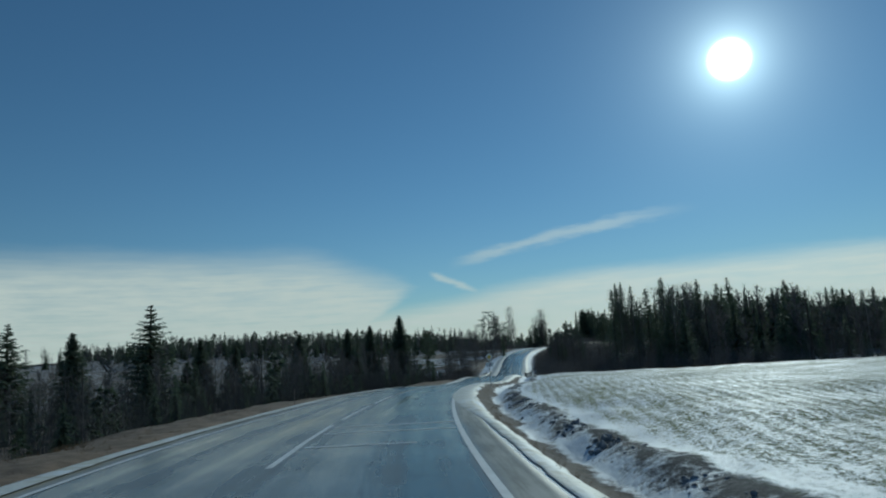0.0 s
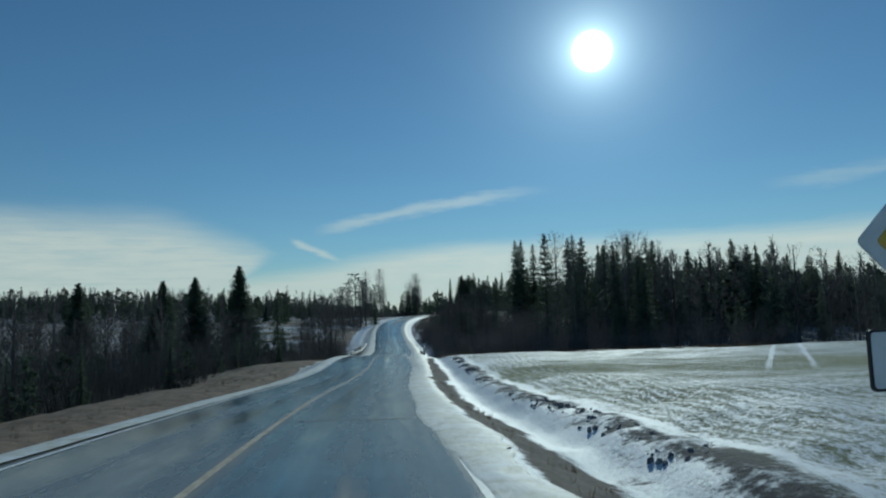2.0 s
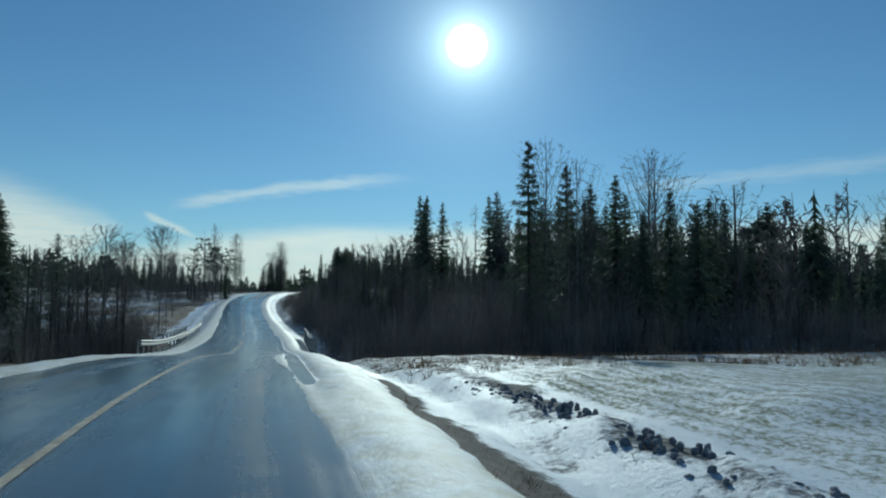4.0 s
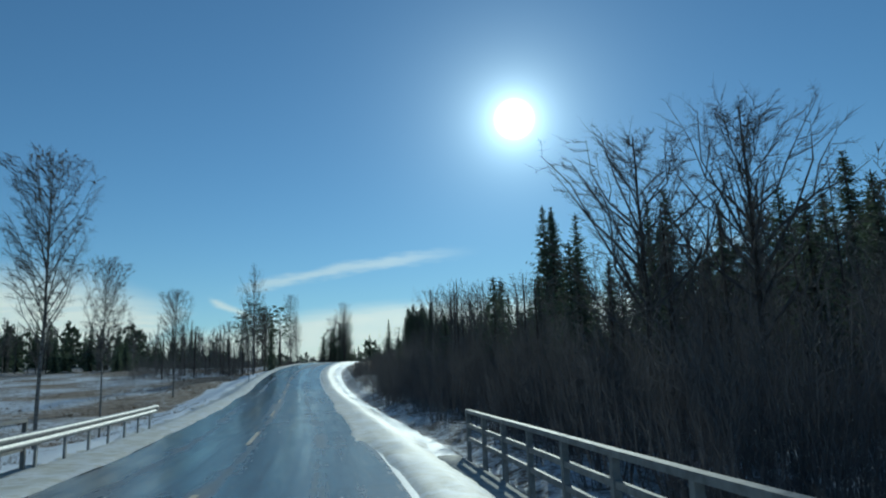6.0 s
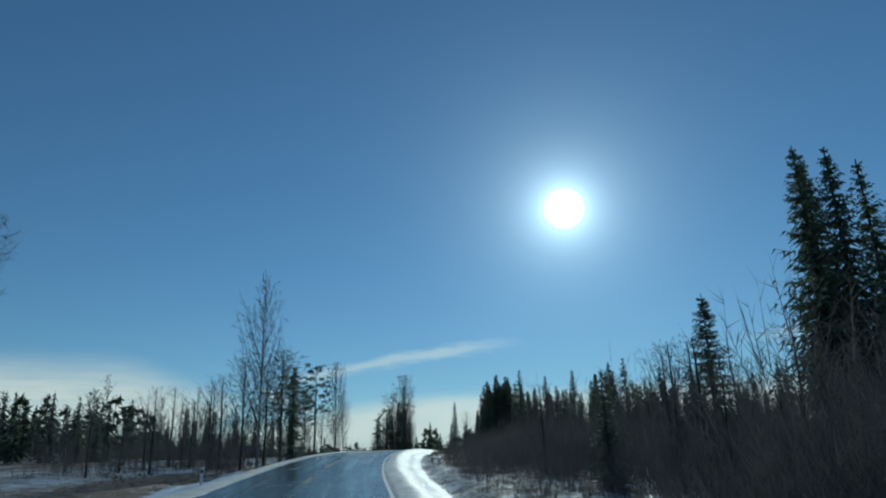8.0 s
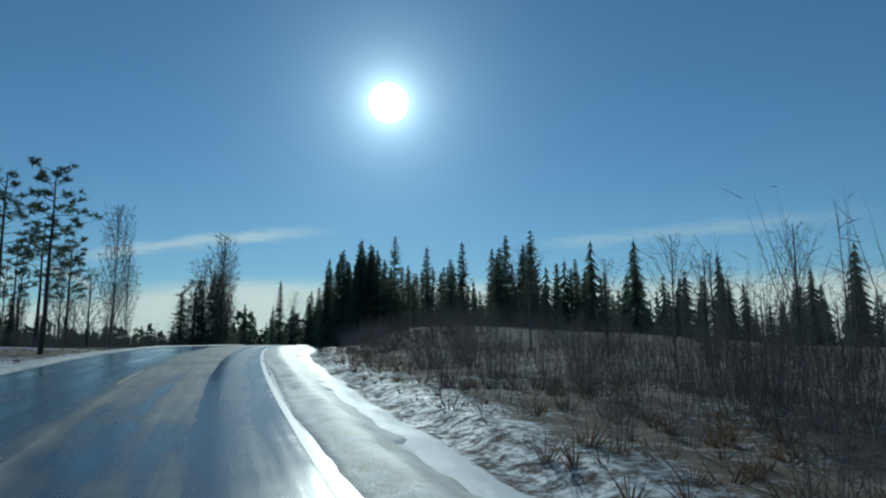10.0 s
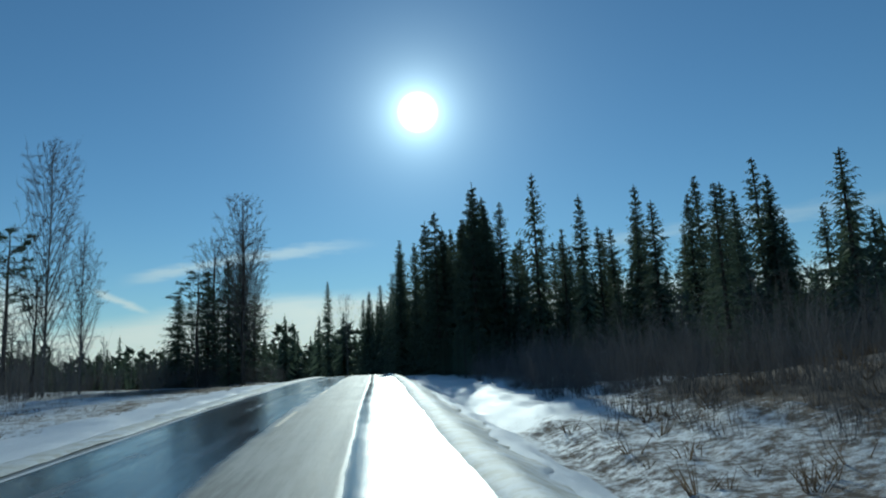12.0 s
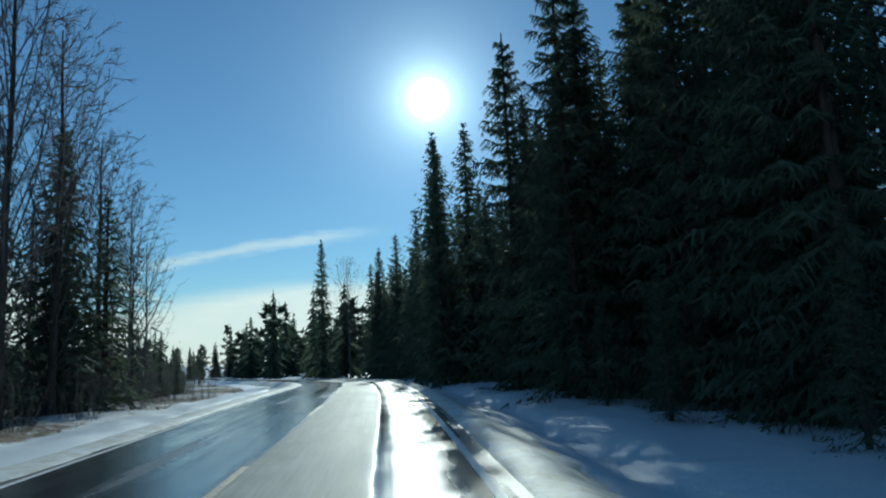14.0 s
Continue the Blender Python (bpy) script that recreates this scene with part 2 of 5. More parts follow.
def mat_asphalt():
    m = Mat("damp_asphalt", 0.4)
    frosty, wheel, glare_band = m.attr("across")[:3]
    t = m.n.new("ShaderNodeAttribute")
    t.attribute_name = "along"                     # offset and station, so that streaks run along the road
    mp = m.n.new("ShaderNodeMapping")
    mp.inputs["Scale"].default_value = (2.6, 0.05, 1.0)
    m.l.new(t.outputs["Vector"], mp.inputs[0])
    streak = m.noise(1.0, 6, 0.62, mp.outputs[0])
    blot = m.noise(0.35, 6, 0.65)
    grain = m.noise(60.0, 3, 0.7)
    base = m.mix(m.step(streak, 0.35, 0.7), (0.030, 0.032, 0.035), (0.066, 0.068, 0.072))
    base = m.mix(m.math("MULTIPLY", grain, 0.3), base, (0.12, 0.12, 0.12))
    base = m.mix(m.math("MULTIPLY", wheel, 0.6), base, (0.028, 0.029, 0.031))
    # whitish strip of sun glare on the lane, put into the base colour
    base = m.mix(m.math("MULTIPLY", glare_band, 0.45), base, (0.55, 0.56, 0.56))
    f = m.math("ADD", m.math("MULTIPLY", m.math("SUBTRACT", streak, 0.5), 0.8), m.math("ADD", m.math("MULTIPLY", m.math("SUBTRACT", blot, 0.5), 0.7), frosty))
    frost = m.step(f, 0.18, 0.85)
    mp2 = m.n.new("ShaderNodeMapping")
    mp2.inputs["Scale"].default_value = (7.0, 0.35, 1.0)
    m.l.new(t.outputs["Vector"], mp2.inputs[0])
    brushed = m.noise(1.0, 7, 0.7, mp2.outputs[0])
    rime = m.mix(m.step(m.math("ADD", m.math("MULTIPLY", brushed, 0.6), m.math("MULTIPLY", blot, 0.4)), 0.36, 0.64), (0.33, 0.315, 0.27), (0.60, 0.585, 0.53))
    m.color(m.mix(m.math("MULTIPLY", frost, 0.8), base, rime))
    wet = m.step(m.math("ADD", m.math("MULTIPLY", streak, 0.6), m.math("MULTIPLY", blot, 0.5)), 0.35, 0.75, 0.17, 0.30)
    r = m.math("ADD", wet, m.math("MULTIPLY", frost, 0.34))
    m.rough(m.math("ADD", m.math("ADD", r, m.math("MULTIPLY", m.math("SUBTRACT", brushed, 0.5), 0.12)), m.math("SUBTRACT", m.math("MULTIPLY", glare_band, 0.11), m.math("MULTIPLY", wheel, 0.12))))
    m.put(m.b.inputs["Specular IOR Level"], m.math("ADD", m.step(frost, 0.0, 1.0, 0.5, 0.08), m.math("MULTIPLY", glare_band, 0.1)))
    m.bump(m.math("ADD", grain, m.math("MULTIPLY", m.math("MULTIPLY", frost, brushed), 1.2)), 0.14, 0.008)
    return m.m


def mat_simple(name, a, b, scale, rough=0.8, bump=0.0, dist=0.02, metal=0.0, stretch=(1, 1, 1), vary=0.0, through_light=0.0):
    m = Mat(name, rough, metal)
    n = m.noise(scale, 5, 0.6, None, stretch)
    col = m.mix(m.step(n, 0.3, 0.7), a, b)
    if vary:
        col = m.mix(m.math("MULTIPLY", m.island(), vary), col, tuple(c * 0.45 for c in b))
    m.color(col)
    if through_light:
        thin(m, through_light)
    if bump:
        m.bump(n, bump, dist)
    return m.m


def mat_needles(name, a, b):
    m = Mat(name, 0.65)
    n = m.noise(1.3, 4)
    col = m.mix(m.step(n, 0.3, 0.7), a, b)
    col = m.mix(m.math("MULTIPLY", m.rand(), 0.5), col, tuple(c * 0.6 for c in b))
    col = m.mix(m.math("MULTIPLY", m.island(), 0.5), col, tuple(c * 1.5 for c in b))
    m.color(col)
    thin(m, 0.4)
    return m.m


def mat_birch():
    m = Mat("birch_bark", 0.75)
    marks = m.noise(3.0, 5, 0.6, m.coord((1.2, 1.2, 7.0)))
    m.color(m.mix(m.step(marks, 0.52, 0.6), (0.21, 0.19, 0.17), (0.045, 0.038, 0.034)))
    m.bump(marks, 0.4, 0.01)
    return m.m


def mat_snowbank():
    """Old ploughed snow: clean lumps, yellowish slush and grit."""
    m = Mat("ploughed_snow", 0.65)
    lump, mid, grit = m.noise(2.4, 6, 0.65), m.noise(0.6, 4), m.noise(16.0, 5, 0.75)
    col = m.mix(m.step(lump, 0.34, 0.62), (0.58, 0.55, 0.45), (0.82, 0.83, 0.83))
    col = m.mix(m.math("MULTIPLY", m.step(mid, 0.42, 0.62), 0.35), col, (0.56, 0.52, 0.38))
    col = m.mix(m.math("MULTIPLY", m.step(m.math("ADD", m.math("MULTIPLY", grit, 0.7), m.math("MULTIPLY", lump, 0.3)), 0.58, 0.68), 0.6), col, (0.26, 0.21, 0.15))
    m.color(col)
    m.bump(m.math("ADD", lump, m.math("MULTIPLY", grit, 0.4)), 0.6, 0.05)
    return m.m


GROUND = mat_ground()
ASPHALT = mat_asphalt()
PAINT = mat_simple("worn_road_paint", (0.74, 0.73, 0.70), (0.88, 0.87, 0.85), 6.0, 0.55, 0.2)
PAINT_WARM = mat_simple("dirty_centre_paint", (0.42, 0.32, 0.20), (0.68, 0.58, 0.42), 5.0, 0.55, 0.2)
FROST = mat_simple("frosted_seal", (0.66, 0.67, 0.68), (0.84, 0.85, 0.86), 3.0, 0.6, 0.2)
SEAL = mat_simple("tar_seal", (0.05, 0.05, 0.05), (0.12, 0.12, 0.125), 3.0, 0.5, 0.2)
SNOWBANK = mat_snowbank()
BARK = mat_simple("dark_bark", (0.035, 0.028, 0.022), (0.10, 0.08, 0.065), 6.0, 0.9, 0.8, 0.03, 0.0, (1, 1, 0.25))
BIRCH = mat_birch()
TWIG = mat_simple("bare_twigs", (0.098, 0.090, 0.086), (0.19, 0.174, 0.166), 0.9, 0.85, 0, 0, 0, (1, 1, 1), 0.5, 0.22)
# darker copy of the bare twigs; shade is put into its colour
TWIG_SHADED = mat_simple("shaded_bare_twigs", (0.045, 0.045, 0.045), (0.095, 0.092, 0.088), 0.9, 0.85, 0, 0, 0, (1, 1, 1), 0.5, 0.15)
SPRUCE = mat_needles("spruce_needles", (0.058, 0.080, 0.050), (0.100, 0.128, 0.082))
PINE = mat_needles("pine_needles", (0.05, 0.075, 0.05), (0.09, 0.12, 0.07))
DRYGRASS = mat_simple("dry_grass", (0.13, 0.09, 0.055), (0.25, 0.18, 0.115), 1.5, 0.9, 0, 0, 0, (1, 1, 1), 0.6, 0.3)
SOIL = mat_simple("frozen_soil", (0.13, 0.13, 0.14), (0.34, 0.34, 0.35), 7.0, 0.9, 0.5, 0.02, 0, (1, 1, 1), 0.5)
STEEL = mat_simple("galvanised_steel", (0.26, 0.26, 0.26), (0.42, 0.42, 0.41), 8.0, 0.6, 0.1, 0.004, 0.45)
RAILING = mat_simple("dull_painted_steel", (0.19, 0.188, 0.18), (0.31, 0.305, 0.29), 6.0, 0.7, 0.15, 0.004, 0.1)
CONCRETE = mat_simple("weathered_concrete", (0.30, 0.29, 0.26), (0.46, 0.45, 0.41), 3.0, 0.9, 0.4, 0.01)


# ---------------------------------------------------------------- the road's line and the lie of the land
ROAD = np.array([  # y, x of the camera's lane line, height of the road
    (-160.0, 24.00, 1.30), (-90.0, 9.00, 0.75), (-40.0, 2.30, 0.25), (-12.0, 0.70, -0.13), (0.0, 0.00, -0.22),
    (12.9, -0.78, -0.28), (25.7, -0.90, -0.50), (38.3, -0.49, -0.74), (50.7, 0.51, -1.07), (62.9, 1.77, -1.50),
    (75.1, 3.17, -2.10), (87.3, 5.05, -2.65), (99.6, 7.09, -2.94), (111.8, 8.84, -2.94), (124.1, 10.77, -3.32),
    (136.2, 12.90, -4.12), (148.4, 14.58, -4.74), (160.9, 16.51, -4.84), (173.5, 18.15, -4.73), (186.1, 19.61, -4.54),
    (198.5, 20.95, -4.24), (210.8, 22.36, -3.88), (223.0, 23.81, -3.20), (235.3, 25.47, -2.50), (247.5, 27.47, -1.75),
    (259.7, 29.91, -1.02), (271.9, 32.77, -0.38), (284.0, 36.06, 0.12), (296.0, 39.80, 0.49), (307.7, 43.92, 0.69),
    (319.3, 48.20, 0.93), (330.6, 52.52, 1.13), (342.0, 56.73, 1.26), (375.0, 68.60, 1.15), (390.0, 73.40, 0.85),
    (420.0, 80.20, 0.10), (455.0, 84.00, -0.60), (520.0, 84.50, -1.60), (640.0, 74.00, -2.00)])
LANE = 2.09      # the camera's line lies this far right of the centre line


def curve_of(col):
    """A smooth curve through the road's rows."""
    ys, vs = ROAD[:, 0], ROAD[:, col]
    sl = np.gradient(vs, ys)

    def value(y):
        y = np.asarray(y, float)
        i = np.clip(np.searchsorted(ys, y) - 1, 0, len(ys) - 2)
        h = ys[i + 1] - ys[i]
        u = np.clip((y - ys[i]) / h, -0.5, 1.5)
        u2, u3 = u * u, u * u * u
        return (2 * u3 - 3 * u2 + 1) * vs[i] + (u3 - 2 * u2 + u) * h * sl[i] + (-2 * u3 + 3 * u2) * vs[i + 1] + (u3 - u2) * h * sl[i + 1]
    return value


lane_x, road_z = curve_of(1), curve_of(2)


def tangent(y):
    dx = (lane_x(y + 1.0) - lane_x(y - 1.0)) / 2.0
    n = np.sqrt(dx * dx + 1)
    return dx / n, 1 / n


def at(y, d):
    """World x, y of the point d metres right of the centre line at the road's station y."""
    tx, ty = tangent(np.asarray(y, float))
    return lane_x(y) + ty * (d - LANE), y - tx * (d - LANE)


def station(x, y):
    """The road's station and the offset from the centre line, of points of the plan."""
    s = np.array(y, float)
    for _ in range(6):
        tx, ty = tangent(s)
        s = np.clip(s + ((x - lane_x(s)) * tx + (y - s) * ty) * ty, -160, 640)
    tx, ty = tangent(s)
    return s, (x - lane_x(s)) * ty - (y - s) * tx + LANE


def smooth(v, lo, hi):
    u = np.clip((np.asarray(v, float) - lo) / (hi - lo), 0, 1)
    return u * u * (3 - 2 * u)


def bell(v, mid, wide):
    return np.exp(-((np.asarray(v, float) - mid) / wide) ** 2)


def clod_shift(s):
    """How far the ploughed edge of the field draws away from the road."""
    return 1.15 * smooth(s, 34, 74)


def land(s, d):
    """Height of the ground at a station and an offset."""
    s, d = np.asarray(s, float), np.asarray(d, float)
    a = np.abs(d)
    rz = road_z(np.clip(s, -160, 640))
    z = rz - 0.06 - 0.30 * smooth(a, 3.9, 5.0)
    # right-hand side: ditch, field, brook, wood
    k = clod_shift(s)
    ditch = -0.28 * bell(d, 5.4 + 0.5 * k, 0.6) + 0.10 * bell(d, 6.1 + k, 0.5) * (1 - smooth(s, 100, 125))
    field = 0.35 * smooth(d, 5.8 + k, 10.0 + k) * (1 - smooth(s, 100, 125))
    brook = -1.3 * bell(s, 152, 9) * smooth(a, 4.6, 7.0)
    even = smooth(s, 160, 290) * smooth(d, 14, 60)          # the wood's floor does not follow the road's rise
    zr = (z + ditch + field + brook) * (1 - 0.6 * even) + 0.6 * even * -2.5
    zr = zr + 1.9 * bell(s, 304, 15) * smooth(d, 7.5, 15)
    # left-hand side: bank, low ground with a wood, brook, meadow that rises to a hill
    low = smooth(-d, 7, 34) * smooth(s, -60, 10) * (1 - smooth(s, 150, 215))
    zl = z + brook - 0.25 * bell(d, -5.6, 0.6) - 0.7 * smooth(-d, 4.8, 9) * smooth(s, 165, 190) * (1 - 0.85 * smooth(s, 268, 300))
    zl = zl * (1 - low) + low * (-7.0 - 2.0 * smooth(-d, 40, 120))
    hill = 8.5 * smooth(-d, 25, 170) * smooth(s, 210, 430) + 4.0 * smooth(-d, 120, 260) * smooth(s, 60, 200) * 0.5
    zl = zl + hill
    out = np.where(d > 0, zr, zl)
    return out - 14.0 * smooth(a, 260, 900) * 0.5


def hash_noise(x, y, seed=0):
    """Smooth value noise of the plan, 0 to 1."""
    xi, yi = np.floor(x), np.floor(y)
    fx, fy = x - xi, y - yi
    fx, fy = fx * fx * (3 - 2 * fx), fy * fy * (3 - 2 * fy)

    def h(a, b):
        v = np.sin(a * 127.1 + b * 311.7 + seed * 74.7) * 43758.5453
        return v - np.floor(v)
    return (h(xi, yi) * (1 - fx) + h(xi + 1, yi) * fx) * (1 - fy) + (h(xi, yi + 1) * (1 - fx) + h(xi + 1, yi + 1) * fx) * fy


def rough_land(s, d):
    x, y = at(np.clip(s, -160, 640), d)
    a = np.abs(d)
    k = smooth(a, 4.2, 5.5)
    return land(s, d) + k * ((hash_noise(x * 0.9, y * 0.9) - 0.5) * 0.20 * (1 - smooth(a, 11, 18)) + (hash_noise(x * 0.22, y * 0.22, 3) - 0.5) * 0.35 * smooth(a, 6, 12)
                             + (hash_noise(x * 3.1, y * 3.1, 5) - 0.5) * 0.09 * (1 - smooth(a, 9.5, 12))
                             + (hash_noise(x * 2.2, y * 2.2, 15) - 0.45) * 0.15 * bell(d, 6.1 + clod_shift(s), 0.55) * (1 - smooth(s, 105, 125)))


def mesh_from(name, verts, faces, mats=(), smooth_faces=False):
    me = bpy.data.meshes.new(name)
    me.from_pydata([tuple(v) for v in verts], [], faces)
    for m in mats:
        me.materials.append(m)
    if smooth_faces:
        me.polygons.foreach_set("use_smooth", [True] * len(me.polygons))
    me.update()
    return me


def grid_faces(nr, nc):
    i = np.arange(nr - 1)[:, None] * nc + np.arange(nc - 1)[None, :]
    q = np.stack([i, i + 1, i + nc + 1, i + nc], -1).reshape(-1, 4)
    return q.tolist()


def strip(name, ss, ds, lift, mat, noise_z=0.0):
    """A sheet along the road over stations ss; ds: rows of offsets, one array per station or fixed."""
    ss = np.asarray(ss, float)
    D = np.asarray(ds, float)
    if D.ndim == 1:
        D = np.repeat(D[None], len(ss), 0)
    S = np.repeat(ss[:, None], D.shape[1], 1)
    X, Y = at(S, D)
    Z = lift(S, D) if callable(lift) else road_z(S) + lift
    v = np.stack([X, Y, Z], -1).reshape(-1, 3)
    return mesh_from(name, v.tolist(), grid_faces(len(ss), D.shape[1]), [mat], True), S, D


def color_layer(me, name, rgb):
    lay = me.color_attributes.new(name, "FLOAT_COLOR", "POINT")
    lay.data.foreach_set("color", np.concatenate([rgb, np.ones((len(rgb), 1))], 1).astype(np.float32).ravel())


# ground: one sheet, fine beside the road, coarse far off
def stations():
    out = [-160.0]
    while out[-1] < 640:
        s = out[-1]
        out.append(s + (0.7 if -5 < s < 400 else 6.0))
    out[-1] = 640.0
    return np.array(out)


def offsets():
    near = [0, 2.5, 3.6, 3.9, 4.2]
    v = 4.2
    while v < 2600:
        v += 0.33 if v < 11 else (v - 8) * 0.13 + 0.2
        near.append(v)
    near = np.array(near)
    return np.concatenate([-near[:0:-1], near])


def make_ground():
    ss, ds = stations(), offsets()
    S, D = np.meshgrid(ss, ds, indexing="ij")
    X, Y = at(S, D)
    Z = rough_land(S, D)
    # the ends run on to the horizon
    v = np.stack([X, Y, Z], -1)
    far = []
    for row, step in ((v[0], -1), (v[-1], 1)):
        e = row.copy()
        e[:, 1] += step * 3000
        e[:, 2] = -14
        far.append(e)
    v = np.concatenate([far[0][None], v, far[1][None]], 0)
    nr = v.shape[0]
    me = mesh_from("ground", v.reshape(-1, 3).tolist(), grid_faces(nr, len(ds)), [GROUND], True)
    a = np.abs(D)
    n1 = hash_noise(X * 0.35, Y * 0.35, 9) - 0.5
    Dn = D + n1 * 0.55
    snow = np.full(D.shape, 0.45)
    crop = np.zeros(D.shape)
    dead = np.full(D.shape, 0.5)
    # right: snow edge, dry grass, snow in the ditch, clods, field
    r = D > 0
    one = smooth(S, -60, -50) * (1 - smooth(S, 116, 126))
    k = clod_shift(S)
    snow = np.where(r, 0.85 - 0.62 * smooth(Dn, 4.0, 4.3) + 0.46 * smooth(Dn, 4.95, 5.3) - 0.24 * smooth(Dn, 5.5 + k, 5.85 + k) + 0.30 * (hash_noise(X * 2.1, Y * 2.1, 17) - 0.5) * smooth(Dn, 4.0, 4.4), snow)
    dead = np.where(r, 0.35 + 0.5 * smooth(S, 112, 124) - 0.35 * smooth(Dn, 5.3 + k, 5.7 + k) * one, dead)
    fld = smooth(Dn, 6.45 + k, 6.8 + k) * one * r
    crop = fld * 1.0
    snow = np.where(fld > 0, snow * (1 - fld) + fld * (0.49 - 0.01 * smooth(S, 45, 80) + 0.02 * smooth(S, 97, 103) + 0.2 * bell(Dn, 6.8 + k, 0.35)), snow)
    band = fld * bell(S + 0.10 * D, 92, 7)
    snow = snow - 0.11 * band
    # right after the field: snow and tussocks, wood floor
    aft = smooth(S, 116, 126) * r
    snow = np.where(aft > 0, snow * (1 - aft) + aft * np.where(D < 5.6, 0.9, 0.50), snow)
    mid = aft * smooth(S, 236, 246) * (1 - smooth(S, 292, 300)) * smooth(D, 7.0, 8.5)
    snow = snow * (1 - mid) + 0.38 * mid
    bk = r * bell(S, 304, 16) * smooth(D, 9.5, 12)
    snow = snow * (1 - bk) + bk * 0.12
    wood = r * smooth(D, 9, 13) * smooth(S, 318, 332)
    snow = np.where(wood > 0, 0.80, snow)
    vs = r * smooth(S, 310, 322) * (1 - smooth(Dn, 8.6, 9.4))
    snow = snow * (1 - vs) + 0.95 * vs
    # left
    l = D < 0
    snow = np.where(l, 0.95 - 0.9 * smooth(-Dn, 5.0, 5.5) + 0.30 * smooth(-D, 20, 40), snow)
    lf = l * smooth(S, 165, 190)
    snow = np.where(lf > 0, 1.0 - (0.56 - 0.30 * (hash_noise(X * 0.16, Y * 0.09, 19) - 0.45) * (1 - smooth(-D, 45, 90))) * smooth(-Dn, 8.0, 9.4), snow)
    dead = np.where(l, 0.9, dead)
    rgb = np.stack([np.clip(snow, 0, 1), np.clip(crop, 0, 1), np.clip(dead, 0, 1)], -1)
    rgb = np.concatenate([rgb[:1], rgb, rgb[-1:]], 0)
    color_layer(me, "cover", rgb.reshape(-1, 3))
    tagged(new("ground", me), "winter fields with thin patchy snow and dry grass", "ground", kind="structure")


def make_road():
    ss = np.arange(-140, 600.1, 2.0)
    ds = np.concatenate([[-4.0], np.arange(-3.9, 3.91, 0.13), [4.0]])
    crown = lambda S, D: road_z(S) - 0.012 * np.abs(D) - np.where(np.abs(D) > 3.95, 0.12, 0.0)
    me, S, D = strip("road", ss, ds, crown, ASPHALT)
    wav = (hash_noise(S * 0.06, D * 0, 21) - 0.5) * 0.5
    late = smooth(S, 235, 290)
    band = lambda lo, hi, e=0.22: smooth(D + wav * 0.2, lo - e, lo + e) * (1 - smooth(D + wav * 0.2, hi - e, hi + e))
    frosty = 0.10 + 0.35 * bell(D, 0.0, 0.3) + 0.8 * bell(D, 3.65, 0.4) * (1 - 0.7 * late) + 0.7 * bell(D, -3.65, 0.4)
    frosty = frosty + late * (0.85 * band(0.1, 1.86, 0.12) + 0.25 * band(3.5, 3.8, 0.2)) + (1 - late) * 0.22 * bell(D + wav, 1.9, 0.3)
    frosty = frosty + 0.40 * bell(D + wav, -1.75, 0.3) * hash_noise(S * 0.2, D * 0, 22)
    wheel = bell(D, 1.98, 0.10) * late + 0.5 * (bell(D, 1.15, 0.3) + bell(D, -1.0, 0.35) + bell(D, -2.6, 0.35)) * (1 - late) + 0.5 * late * band(-3.0, -0.1)
    # strip below the sun whose glare is painted pale on the asphalt
    glare_band = late * band(2.2, 2.75, 0.18)
    color_layer(me, "across", np.stack([np.clip(q, 0, 1).ravel() for q in (frosty - late * bell(D, 1.98, 0.1) * 0.4, wheel, glare_band)], -1))
    color_layer(me, "along", np.stack([D.ravel(), S.ravel(), D.ravel() * 0], -1))
    tagged(new("road", me), "damp two-lane asphalt road with frosty streaks", "road", kind="structure")
    up = lambda h: (lambda S, D: road_z(S) - 0.012 * np.abs(D) + h)
    for side in (-1, 1):
        me, *_ = strip("edge_line", np.arange(-120, 560, 1.5), np.array([side * 3.25 - 0.06, side * 3.25 + 0.06]), up(0.006), PAINT)
        tagged(new("edge_line", me), "worn white edge line painted on asphalt", "road marking", "edge lines", "structure")

    def dash(a, b_, mat):
        me, *_ = strip("centre_line", np.linspace(a, b_, max(3, int((b_ - a) / 2))), np.array([-0.06, 0.06]), up(0.006), mat)
        tagged(new("centre_line", me), "dirty yellowish-white centre line on asphalt", "road marking", "centre lines", "structure")
    for a, b_ in ((-40, -33), (-31, -24), (-22, -15), (-13, -6), (-4, 3), (11.2, 18.8), (20.6, 27.6), (29.2, 36)):
        dash(a, b_, PAINT)
    dash(37.5, 152.0, PAINT_WARM)
    s = 156.0
    while s < 470:
        dash(s, s + 4.0, PAINT_WARM)
        s += 12.0
    r = random.Random(5)
    for s in (13.6, 16.2, 17.9, 26.0, 31.0, 39.0, 52.0, 66.0, 84.0, 101.0, 118.0):
        w = r.uniform(0.12, 0.2) if s < 20 else r.uniform(0.04, 0.09)
        d0, d1 = (0.15, 3.15 if s > 15 else 2.3) if s < 20 or r.random() < 0.75 else (-3.1, 3.1)
        dd = np.linspace(d0, d1, 14)
        D = np.repeat(dd[None], 2, 0)
        bend = np.array([r.uniform(-0.04, 0.04) if s < 20 else r.uniform(-0.12, 0.12) for _ in dd])
        S = np.stack([s + bend, s + bend + w])
        X, Y = at(S, D)
        Z = road_z(S) - 0.012 * np.abs(D) + 0.005
        me = mesh_from("sealed_crack", np.stack([X, Y, Z], -1).reshape(-1, 3).tolist(), grid_faces(2, len(dd)), [FROST if s < 20 else SEAL])
        tagged(new("sealed_crack", me), "frost-lined crack running across the asphalt lane" if s < 20 else "tar-sealed crack running across the asphalt", "road crack", "sealed cracks", "structure")


